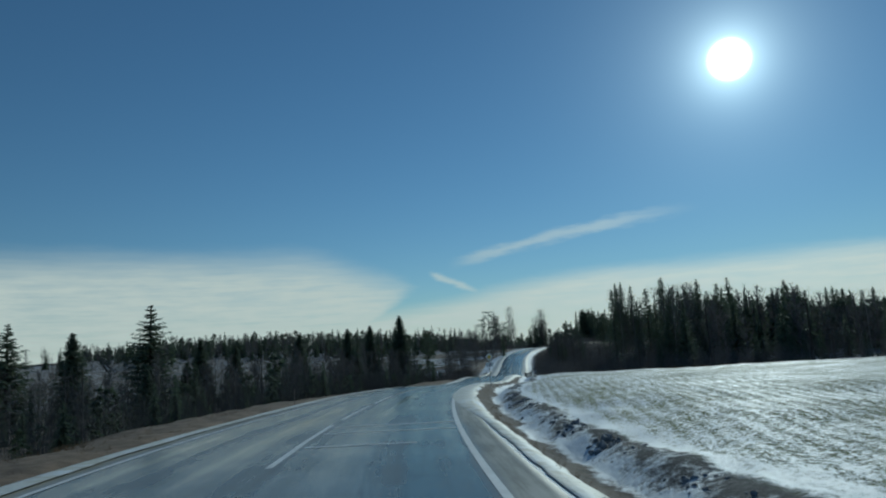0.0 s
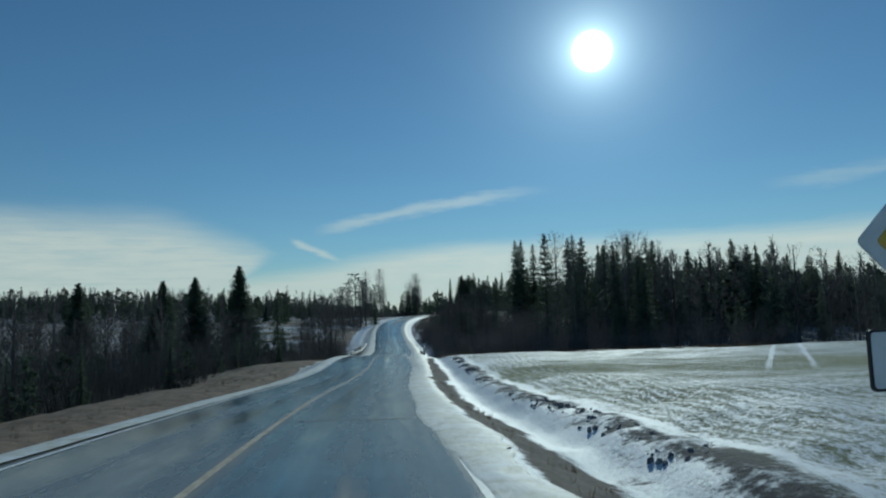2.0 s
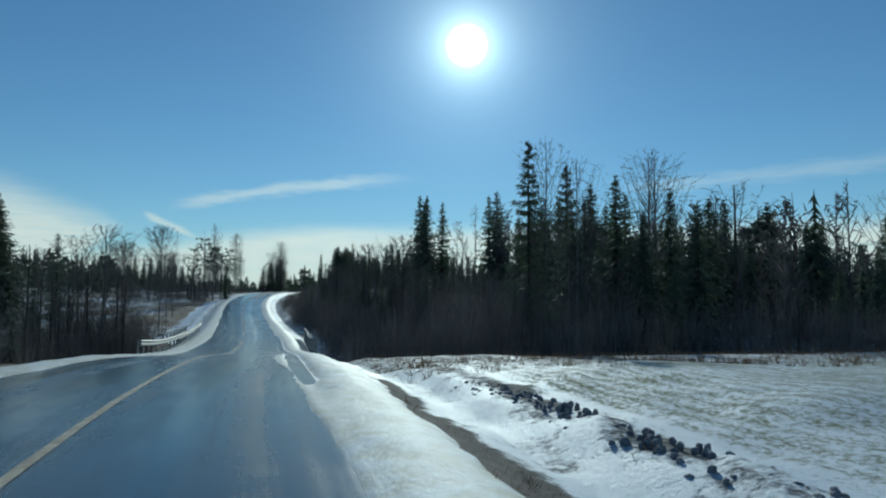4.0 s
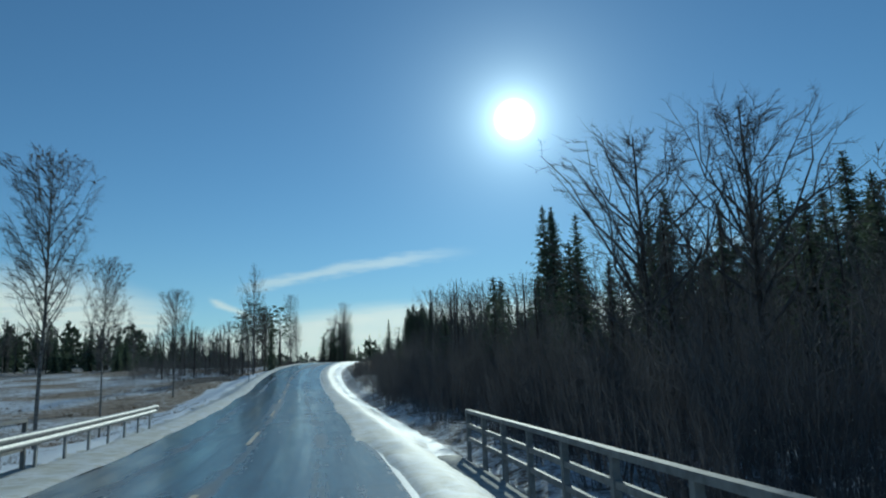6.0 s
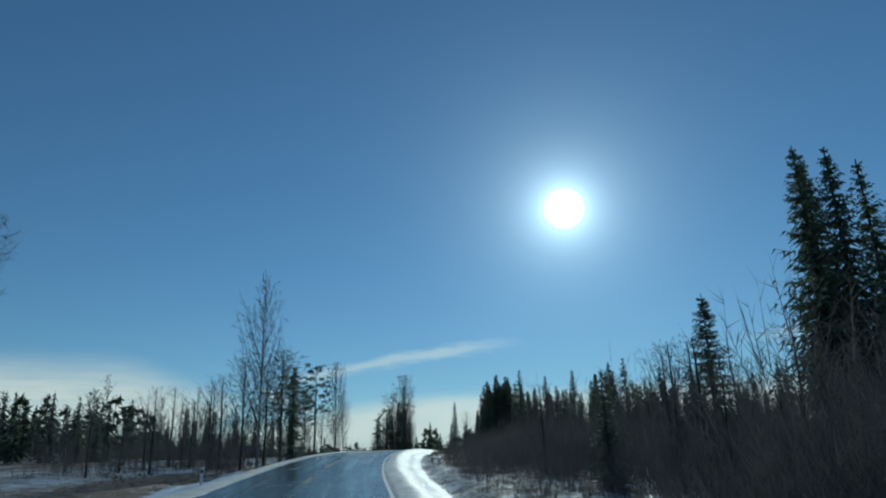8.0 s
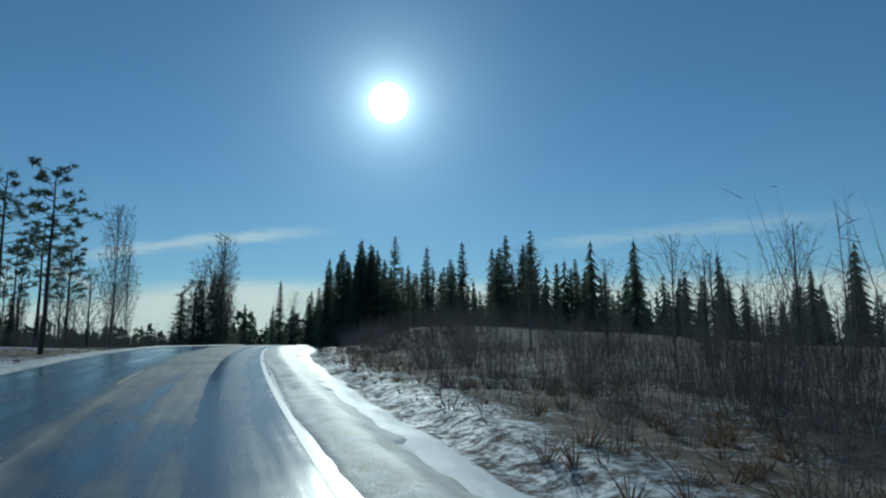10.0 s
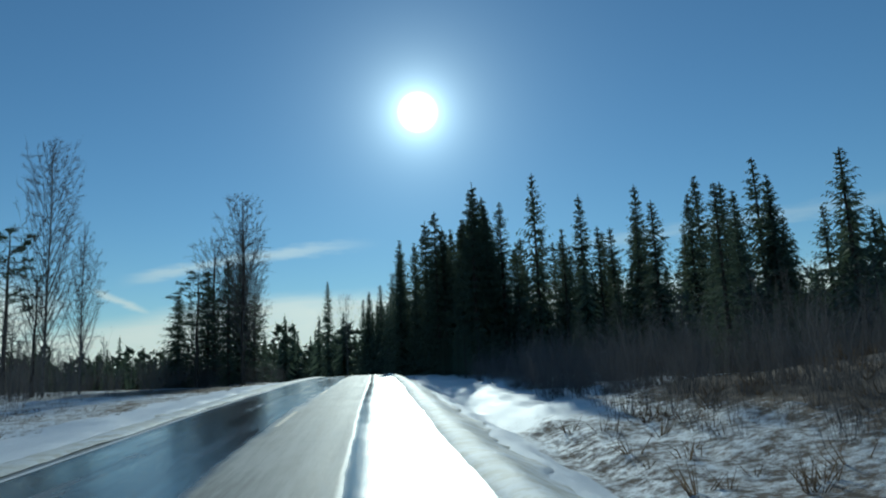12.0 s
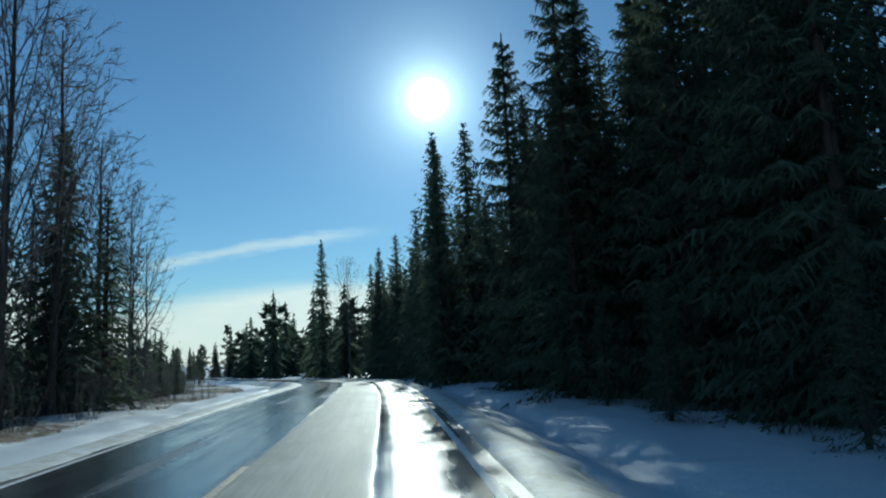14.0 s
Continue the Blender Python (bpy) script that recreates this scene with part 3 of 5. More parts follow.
def make_snowbanks():
    for side in (-1, 1):
        ss = np.arange(-60, 460, 0.35)
        flat = ss * 0 + side
        base = (np.interp(ss, [18, 32, 100, 122, 160, 190, 215, 285, 315], [3.85, 3.05, 3.0, 2.35, 2.6, 2.9, 3.2, 3.25, 3.35]) if side > 0
                else np.interp(ss, [20, 60, 110, 135, 190, 240], [3.5, 3.35, 3.2, 2.8, 2.9, 3.3]))
        inner = base - 0.12 + 0.26 * hash_noise(ss * 0.12, flat, 2) + 0.10 * hash_noise(ss * 0.6, flat, 4) + 0.05 * hash_noise(ss * 2.6, flat, 8)
        outer = (np.interp(ss, [18, 32, 95, 120], [4.05, 3.68, 3.68, 4.5]) if side > 0 else 4.5 + 0.5 * smooth(ss, 95, 120)) + 0.45 * hash_noise(ss * 0.3, flat, 6) + 0.25 * hash_noise(ss * 1.7, flat, 7) + 0.2 * hash_noise(ss * 4.1, flat, 9)
        if side < 0:
            outer = outer + 0.5
        t = np.array([0, 0.05, 0.12, 0.2, 0.28, 0.36, 0.44, 0.52, 0.6, 0.7, 0.8, 0.9, 0.96, 1.0])
        D = side * (inner[:, None] + (outer - inner)[:, None] * t[None])
        hump = np.array([-0.03, 0.004, 0.015, 0.03, 0.045, 0.055, 0.06, 0.06, 0.05, 0.04, 0.028, 0.016, 0.006, -0.03])

        def lift(S, DD):
            a = np.abs(DD)
            base = np.where(a < 3.95, road_z(S) - 0.012 * a, rough_land(S, DD) + 0.012)
            n = 0.35 + 0.8 * hash_noise(S * 0.7, DD * 1.5, 11) + 0.7 * hash_noise(S * 2.3, DD * 4.0, 12)
            rut = 0.16 * bell(DD, 3.02 + 0.24 * smooth(S, 200, 300) + 0.1 * hash_noise(S * 0.15, S * 0, 14), 0.2) * np.maximum(smooth(S, 108, 122) * (1 - smooth(S, 158, 172)), smooth(S, 288, 300))
            low = (0.4 if side > 0 else 0.2) + (0.6 if side > 0 else 0.8) * smooth(S, 80, 110)
            return base + hump[None] * n * low - rut + (0.012 if side > 0 else 0.04)
        if side < 0:
            D = D[:, ::-1]
            me, *_ = strip("snow_edge", ss, D, (lambda S, DD: lift(S, DD[:, ::-1])[:, ::-1]), SNOWBANK)
        else:
            me, *_ = strip("snow_edge", ss, D, lift, SNOWBANK)
        tagged(new("snow_edge", me), "low dirty ploughed snow edge along the road", "snow", "snow edges", "stuff")


make_ground()
make_road()
make_snowbanks()


# ---------------------------------------------------------------- trees
class Build:
    """Collects triangles and quads."""

    def __init__(self):
        self.v, self.f = [], []

    def tube(self, pts, radii, sides):
        pts = [Vector(p) for p in pts]
        first = len(self.v)
        for i, p in enumerate(pts):
            way = (pts[min(i + 1, len(pts) - 1)] - pts[max(i - 1, 0)]).normalized()
            side = way.orthogonal().normalized()
            other = way.cross(side)
            for k in range(sides):
                a = 2 * math.pi * k / sides
                self.v.append(p + (side * math.cos(a) + other * math.sin(a)) * radii[i])
        for i in range(len(pts) - 1):
            for k in range(sides):
                a, b = first + i * sides + k, first + i * sides + (k + 1) % sides
                self.f.append((a, b, b + sides, a + sides))

    def blade(self, a, b, w, flat):
        """A thin tapering leaf or twig from a to b."""
        side = (b - a).cross(flat)
        if side.length < 1e-6:
            side = Vector((1, 0, 0))
        side = side.normalized() * w
        i = len(self.v)
        self.v += [a - side, a + side, b]
        self.f.append((i, i + 1, i + 2))

    def mesh(self, name, mat):
        me = bpy.data.meshes.new(name)
        me.from_pydata([tuple(p) for p in self.v], [], self.f)
        me.materials.append(mat)
        me.update()
        return me


def spruce_crown(h, r, rng, dense=1.0, low=1.2, twigs=5, droop=0.35, subs=0, gap=1.0):
    """Whorls of drooping boughs; each bough is a rib with side twigs, and with needles on those where subs is given."""
    b = Build()
    up = Vector((0, 0, 1))
    z = low
    while z < h - 0.25:
        k = (z - low) / (h - low)
        reach = r * (1 - k) ** 0.9 * (0.6 + 0.4 * min(1, k * 5 + 0.4)) + 0.14
        n = max(5, int((9 - 4 * k) * dense))
        turn = rng.random() * 6.28
        for i in range(n):
            a = turn + 6.283 * (i + rng.uniform(-0.35, 0.35)) / n
            L = reach * rng.uniform(0.55, 1.15)
            out = Vector((math.cos(a), math.sin(a), 0))
            side = Vector((-out.y, out.x, 0))
            root = Vector((0, 0, z + rng.uniform(-0.2, 0.2)))
            tip = root + out * L + up * L * (-droop * (1 - 1.1 * k) + 0.10 + 0.3 * k)
            mid = root.lerp(tip, 0.6) - up * 0.12 * L * (1 - k)
            b.blade(root, mid, 0.03 + 0.02 * L, up)
            for j in range(twigs):
                u = (j + 0.3 + rng.random() * 0.6) / twigs
                p = root.lerp(mid, u / 0.6) if u < 0.6 else mid.lerp(tip, (u - 0.6) / 0.4)
                s = (L * (0.14 + 0.30 * (1 - u)) + 0.08) * rng.uniform(0.65, 1.25)
                if subs:
                    s = min(s, 0.26 + 0.3 * rng.random())
                for sg in (-1, 1):
                    q = p + out * s * rng.uniform(0.4, 0.8) + side * sg * s * rng.uniform(0.7, 1.0) - up * s * rng.uniform(0.2, 0.9)
                    b.blade(p, q, (0.055 + 0.07 * s) * (0.6 if subs else 1), up if rng.random() < 0.5 else out)
                    for m in range(subs):
                        g = p.lerp(q, rng.uniform(0.2, 1.0))
                        e = g + (q - p) * rng.uniform(0.2, 0.45) + Vector((rng.uniform(-1, 1), rng.uniform(-1, 1), rng.uniform(-1.4, 0.2))) * s * 0.32
                        b.blade(g, e, 0.022 + 0.02 * s, up if rng.random() < 0.5 else side)
            b.blade(mid, tip, 0.07, up)
        z += gap * rng.uniform(0.30, 0.46) * (0.8 + 0.6 * (1 - k)) / max(0.6, dense)
    for w in (Vector((0, 1, 0)), Vector((1, 0, 0))):
        b.blade(Vector((0, 0, h - 1.1)), Vector((0, 0, h)), 0.09, w)
    return b


def bare_crown(h, r, rng, trunk_pts, first=0.3, limbs=20, subs=9, twigs=9, up=0.9, taper=0.0, crook=0.0):
    """Limbs, branches and twigs of a leafless tree; crook bends the limbs and forks them."""
    b = Build()

    def on_trunk(k):
        i = min(int(k * (len(trunk_pts) - 1)), len(trunk_pts) - 2)
        u = k * (len(trunk_pts) - 1) - i
        return Vector(trunk_pts[i]).lerp(Vector(trunk_pts[i + 1]), u)

    for i in range(limbs):
        k = first + (0.97 - first) * (i + rng.random() * 0.8) / limbs
        a = i * 2.4 + rng.uniform(-0.5, 0.5)
        w = (k - first) / (1 - first)
        L = r * (0.45 + 1.0 * math.sin(math.pi * min(1, 0.25 + w * 0.72))) * rng.uniform(0.7, 1.1)
        root = on_trunk(k)
        L = L * (1 - taper * w) * (1 + 0.35 * taper)
        L = min(L, (h - root.z) * 0.8 / up + 0.25)
        out = Vector((math.cos(a), math.sin(a), 0))
        p1 = root + out * L * 0.5 + Vector((0, 0, L * 0.45 * up))
        p2 = p1 + out * L * 0.35 + Vector((0, 0, L * 0.55 * up)) + Vector((rng.uniform(-1, 1), rng.uniform(-1, 1), 0)) * L * 0.1
        rad = 0.008 + 0.008 * L * (1.2 - k)
        if crook:
            bend = [Vector((rng.uniform(-1, 1), rng.uniform(-1, 1), rng.uniform(-0.6, 0.8))) * L * 0.16 * crook for _ in range(4)]
            q1, q2 = root.lerp(p1, 0.5) + bend[0], p1.lerp(p2, 0.5) + bend[1]
            b.tube([root, q1, p1, q2, p2], [rad * 2.0, rad * 1.7, rad * 1.25, rad * 0.8, 0.008], 5)
            for src, way in ((q1, bend[2]), (p1, bend[3])):
                fork = src + (p2 - root) * 0.42 + way * 4.0
                b.tube([src, src.lerp(fork, 0.5) + way * 0.6, fork], [rad * 1.3, rad * 0.9, 0.007], 4)
                for _ in range(26):
                    g = src.lerp(fork, rng.uniform(0.25, 1))
                    b.blade(g, g + Vector((rng.uniform(-1, 1), rng.uniform(-1, 1), rng.uniform(-0.3, 1))) * rng.uniform(0.25, 0.7), 0.009, Vector((0.6, 0.3, 0.4)))
        else:
            b.tube([root, p1, p2], [rad * 1.5, rad, 0.008], 3)
        for j in range(subs):
            u = (j + 1) / (subs + 0.3)
            p = root.lerp(p1, u * 2) if u < 0.5 else p1.lerp(p2, u * 2 - 1)
            d = Vector((rng.uniform(-1, 1), rng.uniform(-1, 1), rng.uniform(-0.1, 1.2))).normalized() * 0.8 + out * 0.4
            s = min(L * rng.uniform(0.25, 0.45), 0.95)
            q = p + d * s
            b.blade(p, q, 0.016, Vector((0.3, 0.7, 0.2)))
            for _ in range(twigs):
                g = p.lerp(q, rng.uniform(0.2, 1))
                e = g + (d * 0.7 + Vector((rng.uniform(-1, 1), rng.uniform(-1, 1), rng.uniform(-0.6, 0.9)))) * s * rng.uniform(0.3, 0.6)
                b.blade(g, e, 0.010, Vector((0.7, 0.2, 0.4)))
    return b


def trunk_line(h, rng, lean=0.02):
    x = y = 0.0
    pts = []
    n = 9
    for i in range(n + 1):
        pts.append((x, y, h * i / n))
        x += rng.uniform(-lean, lean) * h / n * 2
        y += rng.uniform(-lean, lean) * h / n * 2
    return pts


def tree(kind, h, r, seed, label, crown_mat, trunk_mat, group, where, **more):
    """A tree: trunk and crown under an empty at its foot."""
    rng = random.Random(seed)
    base = new(kind)
    tagged(base, label, "tree", group)
    line = trunk_line(h, rng, 0.004 if "spruce" in kind else 0.02)
    tr = Build()
    r0 = (0.012 * h + 0.03) * (0.68 if "birch" in kind else 1.0)
    pts = [(0, 0, -0.6)] + line[:]
    tr.tube(pts, [r0 * 1.5] + [r0 * (1 - 0.95 * i / len(line)) + 0.006 for i in range(len(line))], 7)
    t = new("trunk", tr.mesh("trunk", trunk_mat))
    t.parent = base
    if "spruce" in kind:
        cb = spruce_crown(h, r, rng, **more)
    elif "pine" in kind:
        cb = pine_crown(h, r, rng, line)
    else:
        cb = bare_crown(h, r, rng, line, **more)
    c = new("crown", cb.mesh("crown", crown_mat))
    c.parent = base
    base.matrix_world = where
    return base


def pine_crown(h, r, rng, line):
    b = Build()
    for i in range(26):
        k = 0.45 + 0.53 * (i + rng.random()) / 26
        a = i * 2.4 + rng.uniform(-0.4, 0.4)
        w = (k - 0.45) / 0.55
        L = r * (0.55 + 0.7 * math.sin(math.pi * min(1, 0.2 + 0.75 * w))) * rng.uniform(0.6, 1.1)
        j = min(int(k * (len(line) - 1)), len(line) - 2)
        root = Vector(line[j]).lerp(Vector(line[j + 1]), k * (len(line) - 1) - j)
        out = Vector((math.cos(a), math.sin(a), 0))
        tip = root + out * L + Vector((0, 0, L * rng.uniform(0.1, 0.5)))
        b.tube([root, root.lerp(tip, 0.5) - Vector((0, 0, 0.1)), tip], [0.05, 0.03, 0.01], 3)
        for _ in range(5):
            c = root.lerp(tip, rng.uniform(0.45, 1.05)) + Vector((rng.uniform(-1, 1), rng.uniform(-1, 1), rng.uniform(-0.3, 0.5))) * 0.35 * L / 2
            for _ in range(16):
                d = Vector((rng.gauss(0, 1), rng.gauss(0, 1), rng.gauss(0.3, 0.7))).normalized()
                b.blade(c + d * 0.05, c + d * rng.uniform(0.35, 0.65), 0.05, Vector((rng.random(), rng.random(), 0.5)))
    return b


def foot(x, y, sink=0.15):
    s, d = station(np.array([x]), np.array([y]))
    return float(land(s, d)[0]) - sink


def stand(x, y, turn=0.0, size=1.0, high=1.0):
    return pose(x, y, foot(x, y), 0, 0, turn) @ Matrix.Diagonal((size, size, size * high, 1))


rng = random.Random(11)
PROTO = {}


def grow(kind, variant, x, y, h, wide=1.0, label=""):
    """Sets a tree of the given height; the first of each variant is built, the others are copies."""
    key = (kind, variant)
    specs = {
        "spruce": (16.0, 3.9, SPRUCE, BARK, "dark green spruce standing in the winter wood", "spruces"),
        "birch": (14.0, 2.3, TWIG, BIRCH, "leafless birch with pale trunk and fine twigs", "birches"),
        "alder": (12.0, 2.2, TWIG, BARK, "leafless dark alder with thin upright branches", "alders"),
        "pine": (16.0, 2.6, PINE, BARK, "tall pine with open crown on bare trunk", "pines"),
    }
    h0, r0, cm, tm, text, group = specs[kind]
    size = h / h0
    m = stand(x, y, rng.uniform(0, 360), size * wide, 1 / wide)
    if key not in PROTO:
        more = {}
        if kind == "spruce":
            more = [dict(dense=1.0), dict(dense=1.15, droop=0.5, twigs=4), dict(dense=0.8, low=2.5), dict(dense=0.75, low=0.6, droop=0.25), dict(low=1.0, twigs=14, subs=3, droop=0.4, gap=1.55), dict(low=1.6, twigs=13, subs=3, droop=0.55, gap=1.7), dict(low=0.8, twigs=7, subs=1, droop=0.4, gap=1.25), dict(dense=1.7, low=0.7, twigs=7, droop=0.4), dict(dense=1.25, low=0.8, twigs=9, droop=0.12, gap=2.0)][variant]
        if kind == "alder":
            more = dict(first=0.15, limbs=25, subs=6, twigs=7, up=1.5) if variant < 3 else dict(first=0.12, limbs=40, subs=8, twigs=15, up=1.7) if variant < 5 else dict(first=0.28, limbs=24, subs=15, twigs=15, up=0.95, crook=0.5)
        if kind == "birch":
            more = dict(first=0.2, limbs=38, subs=7, twigs=7, up=1.55) if variant < 3 else dict(first=0.34, limbs=48, subs=12, twigs=22, up=1.2) if variant == 5 else dict(first=0.14, limbs=54, subs=9, twigs=15, up=1.5, taper=0.75 if variant == 3 else 0.2)
        ob = tree(kind + "_tree", h0, r0 * (1.75 if kind == "alder" and variant > 4 else 1.0), 100 + variant * 7 + len(kind), text, cm, tm, group, m, **more)
        PROTO[key] = ob
    else:
        k = PROTO[key].scale
        ob = copy_thing(PROTO[key], m @ Matrix.Diagonal((1 / k.x, 1 / k.y, 1 / k.z, 1)))
    if label:
        tagged(ob, label)
    return ob


# landmarks: kind, variant, x, y, height of the top above sea, width
for kind, var, x, y, top, wide, text in (
        # meadow beyond the bridge
        ("birch", 5, 8.0, 179.3, 6.3, 0.72, "leafless birch standing at the roadside meadow's edge"),
        ("birch", 5, 4.6, 178.6, 4.4, 0.8, "leafless birch in the meadow by the brook"), ("birch", 5, 8.9, 188.8, 3.6, 0.62, "young leafless birch beside a taller one"),
        ("birch", 5, 10.5, 223.4, 6.3, 0.75, "small leafless birch in the meadow"),
        ("birch", 3, 20.0, 263.8, 15.6, 0.62, "tall slim leafless birch beside the road"),
        ("alder", 3, 18.5, 266.5, 8.0, 0.9, ""), ("alder", 4, 22.0, 268.0, 9.0, 0.9, ""), ("spruce", 1, 23.0, 266.5, 7.0, 0.8, ""),
        ("alder", 2, 16.5, 270.0, 7.0, 1.1, ""), ("alder", 0, 20.5, 272.0, 8.5, 1.0, ""), ("pine", 1, 27.0, 300.0, 12.5, 1.0, ""), ("pine", 0, 24.0, 306.0, 13.0, 1.1, ""),
        # clumps left of the road at the end
        ("birch", 4, 35.5, 363.1, 22.4, 0.58, ""), ("birch", 3, 38.0, 371.0, 17.0, 0.6, ""), ("birch", 4, 28.5, 371.0, 17.0, 0.8, ""),
        ("alder", 3, 32.0, 357.0, 12.0, 1.0, ""), ("alder", 4, 35.0, 359.0, 10.5, 1.0, ""),
        ("pine", 0, 25.4, 377.3, 21.8, 1.1, ""), ("pine", 1, 22.0, 381.0, 18.0, 1.0, ""), ("pine", 1, 30.0, 389.0, 19.5, 1.2, ""),
        ("alder", 3, 53.0, 371.1, 20.6, 0.62, "tall leafless alder in a roadside clump"), ("alder", 4, 54.2, 377.0, 18.5, 0.7, ""),
        ("alder", 4, 51.0, 377.0, 17.0, 0.8, ""), ("alder", 3, 55.8, 384.0, 15.5, 0.8, ""), ("birch", 1, 57.5, 391.0, 14.5, 0.9, ""), ("alder", 2, 54.0, 387.0, 16.0, 1.0, ""),
        ("spruce", 5, 51.9, 373.0, 14.2, 0.95, "broad dark spruce in a roadside clump of bare trees"), ("spruce", 1, 54.2, 379.5, 14.8, 1.1, ""), ("spruce", 0, 50.4, 377.5, 13.6, 1.2, ""),
        ("spruce", 3, 56.2, 381.0, 11.5, 1.3, ""), ("pine", 0, 48.7, 372.0, 12.6, 1.35, "pine at the edge of a roadside clump"), ("spruce", 1, 47.2, 376.5, 11.0, 1.3, ""),
        # where the road bends away
        ("spruce", 1, 88.6, 459.0, 23.0, 0.66, "narrow dark spruce beside the road's far end"), ("birch", 2, 93.0, 458.0, 19.5, 0.7, ""), ("spruce", 0, 96.5, 456.0, 18.5, 0.8, ""),
        ("spruce", 1, 90.8, 436.0, 18.0, 0.8, ""), ("spruce", 0, 88.8, 424.0, 18.0, 0.9, ""), ("spruce", 2, 86.2, 411.0, 18.5, 0.85, ""), ("spruce", 0, 82.8, 398.5, 19.0, 0.85, ""),
        ("spruce", 1, 79.4, 385.5, 19.2, 0.85, ""), ("spruce", 1, 80.3, 393.0, 21.0, 0.8, ""), ("spruce", 0, 77.4, 386.5, 18.0, 0.8, ""), ("spruce", 4, 75.2, 372.5, 19.6, 0.85, ""), ("spruce", 5, 72.2, 363.5, 18.6, 0.85, ""), ("spruce", 4, 71.0, 352.4, 19.0, 0.8, "tall spruce at the wood's edge"),
        ("spruce", 2, 75.3, 348.6, 19.2, 0.8, ""), ("spruce", 0, 88.8, 350.0, 19.5, 0.8, ""), ("spruce", 3, 98.5, 343.3, 21.3, 1.0, ""),
        ("spruce", 1, 99.0, 351.5, 21.5, 0.9, ""), ("spruce", 0, 82.5, 351.2, 18.3, 0.8, ""), ("spruce", 1, 93.0, 347.0, 18.0, 0.85, ""),
        # low wood on the left
        ("spruce", 8, -49.0, 118.0, 12.2, 1.7, "large open-grown spruce above a low wood"), ("spruce", 8, -73.0, 118.0, 10.4, 1.7, "large spruce with heavy drooping branches"),
        ("spruce", 7, -80.0, 152.0, 10.4, 1.45, "dark spruce rising out of leafless trees"), ("spruce", 7, -58.5, 170.0, 8.0, 1.4, ""), ("spruce", 7, -52.0, 176.0, 6.6, 1.3, ""),
        ("spruce", 7, -36.5, 179.0, 8.2, 1.4, ""), ("spruce", 7, -12.5, 208.0, 13.0, 1.4, ""), ("spruce", 7, -20.5, 200.0, 10.2, 1.4, ""), ("spruce", 7, -27.5, 204.0, 9.8, 1.4, ""),
        ("spruce", 7, -30.5, 128.0, 1.2, 1.6, ""), ("spruce", 7, -17.5, 143.0, 2.0, 1.6, ""), ("spruce", 7, -44.0, 121.0, 2.4, 1.5, ""), ("spruce", 7, -37.0, 88.0, 1.6, 1.4, ""),
        # wood beyond the brook
        ("spruce", 2, 74.0, 233.6, 21.4, 1.0, ""), ("spruce", 3, 94.1, 226.8, 20.2, 1.3, ""), ("spruce", 1, 131.0, 199.0, 13.6, 1.0, ""),
        ("spruce", 0, 73.0, 227.9, 21.6, 1.0, ""), ("spruce", 0, 61.0, 241.5, 21.8, 0.85, "tall dark spruce in a close group"), ("spruce", 1, 63.5, 243.5, 22.0, 0.85, ""),
        ("spruce", 1, 60.6, 238.0, 19.8, 0.9, ""), ("spruce", 0, 66.0, 240.5, 20.5, 0.9, ""), ("spruce", 4, 58.0, 252.0, 12.0, 1.1, "single dark spruce among leafless scrub"),
        ("spruce", 1, 70.9, 191.4, 17.1, 1.1, ""), ("spruce", 0, 75.0, 188.0, 15.6, 1.1, ""), ("spruce", 1, 66.0, 193.0, 14.8, 1.1, ""), ("spruce", 0, 58.0, 184.0, 10.0, 1.1, ""),
        ("spruce", 5, 37.8, 153.2, 13.0, 0.8, "tall ragged spruce among leafless trees"), ("birch", 0, 39.4, 152.8, 12.8, 0.72, ""), ("birch", 1, 41.6, 151.2, 11.0, 0.75, ""),
        ("spruce", 1, 43.5, 155.0, 7.5, 1.0, ""), ("birch", 2, 51.0, 153.4, 13.0, 0.9, ""), ("spruce", 0, 49.0, 151.5, 7.0, 0.9, ""), ("birch", 0, 55.0, 157.0, 13.4, 1.0, ""), ("spruce", 1, 53.0, 152.5, 9.6, 0.9, ""),
        ("alder", 5, 27.2, 167.0, 4.2, 0.85, "wide leafless alder with crooked limbs beside the bridge"), ("alder", 6, 30.4, 165.8, 5.0, 0.85, "wide leafless alder with crooked dark limbs"),
        ("alder", 0, 27.9, 176.4, 0.9, 1.1, ""),
        ("spruce", 5, 48.3, 163.4, 13.5, 0.85, "tall ragged spruce above the thicket"), ("birch", 4, 3.9, 156.0, 3.8, 1.1, "leafless birch near the bridge"), ("birch", 2, 1.5, 160.5, 3.4, 1.1, "")):
    grow(kind, var, x, y, top - foot(x, y), wide, text)


def scatter(n, s0, s1, d0, d1, gap, seed):
    """Places of a wood between two stations and two offsets, no closer than gap."""
    r = random.Random(seed)
    got = []
    tries = 0
    while len(got) < n and tries < n * 30:
        tries += 1
        s, d = r.uniform(s0, s1), r.uniform(d0, d1)
        x, y = (float(q) for q in at(np.array(s), np.array(d)))
        if all((x - a) ** 2 + (y - b) ** 2 > gap * gap for a, b in got):
            got.append((x, y))
    return got


def canopy(x, y):
    """Height above sea of the treetops beyond the brook: highest in the middle, falling to the field and to the east."""
    return 20.8 - 0.095 * np.maximum(0, x - 80) - 0.08 * np.maximum(0, 240 - y) - 2.0 * smooth(x, 80, 100) * (1 - smooth(y, 170, 200))


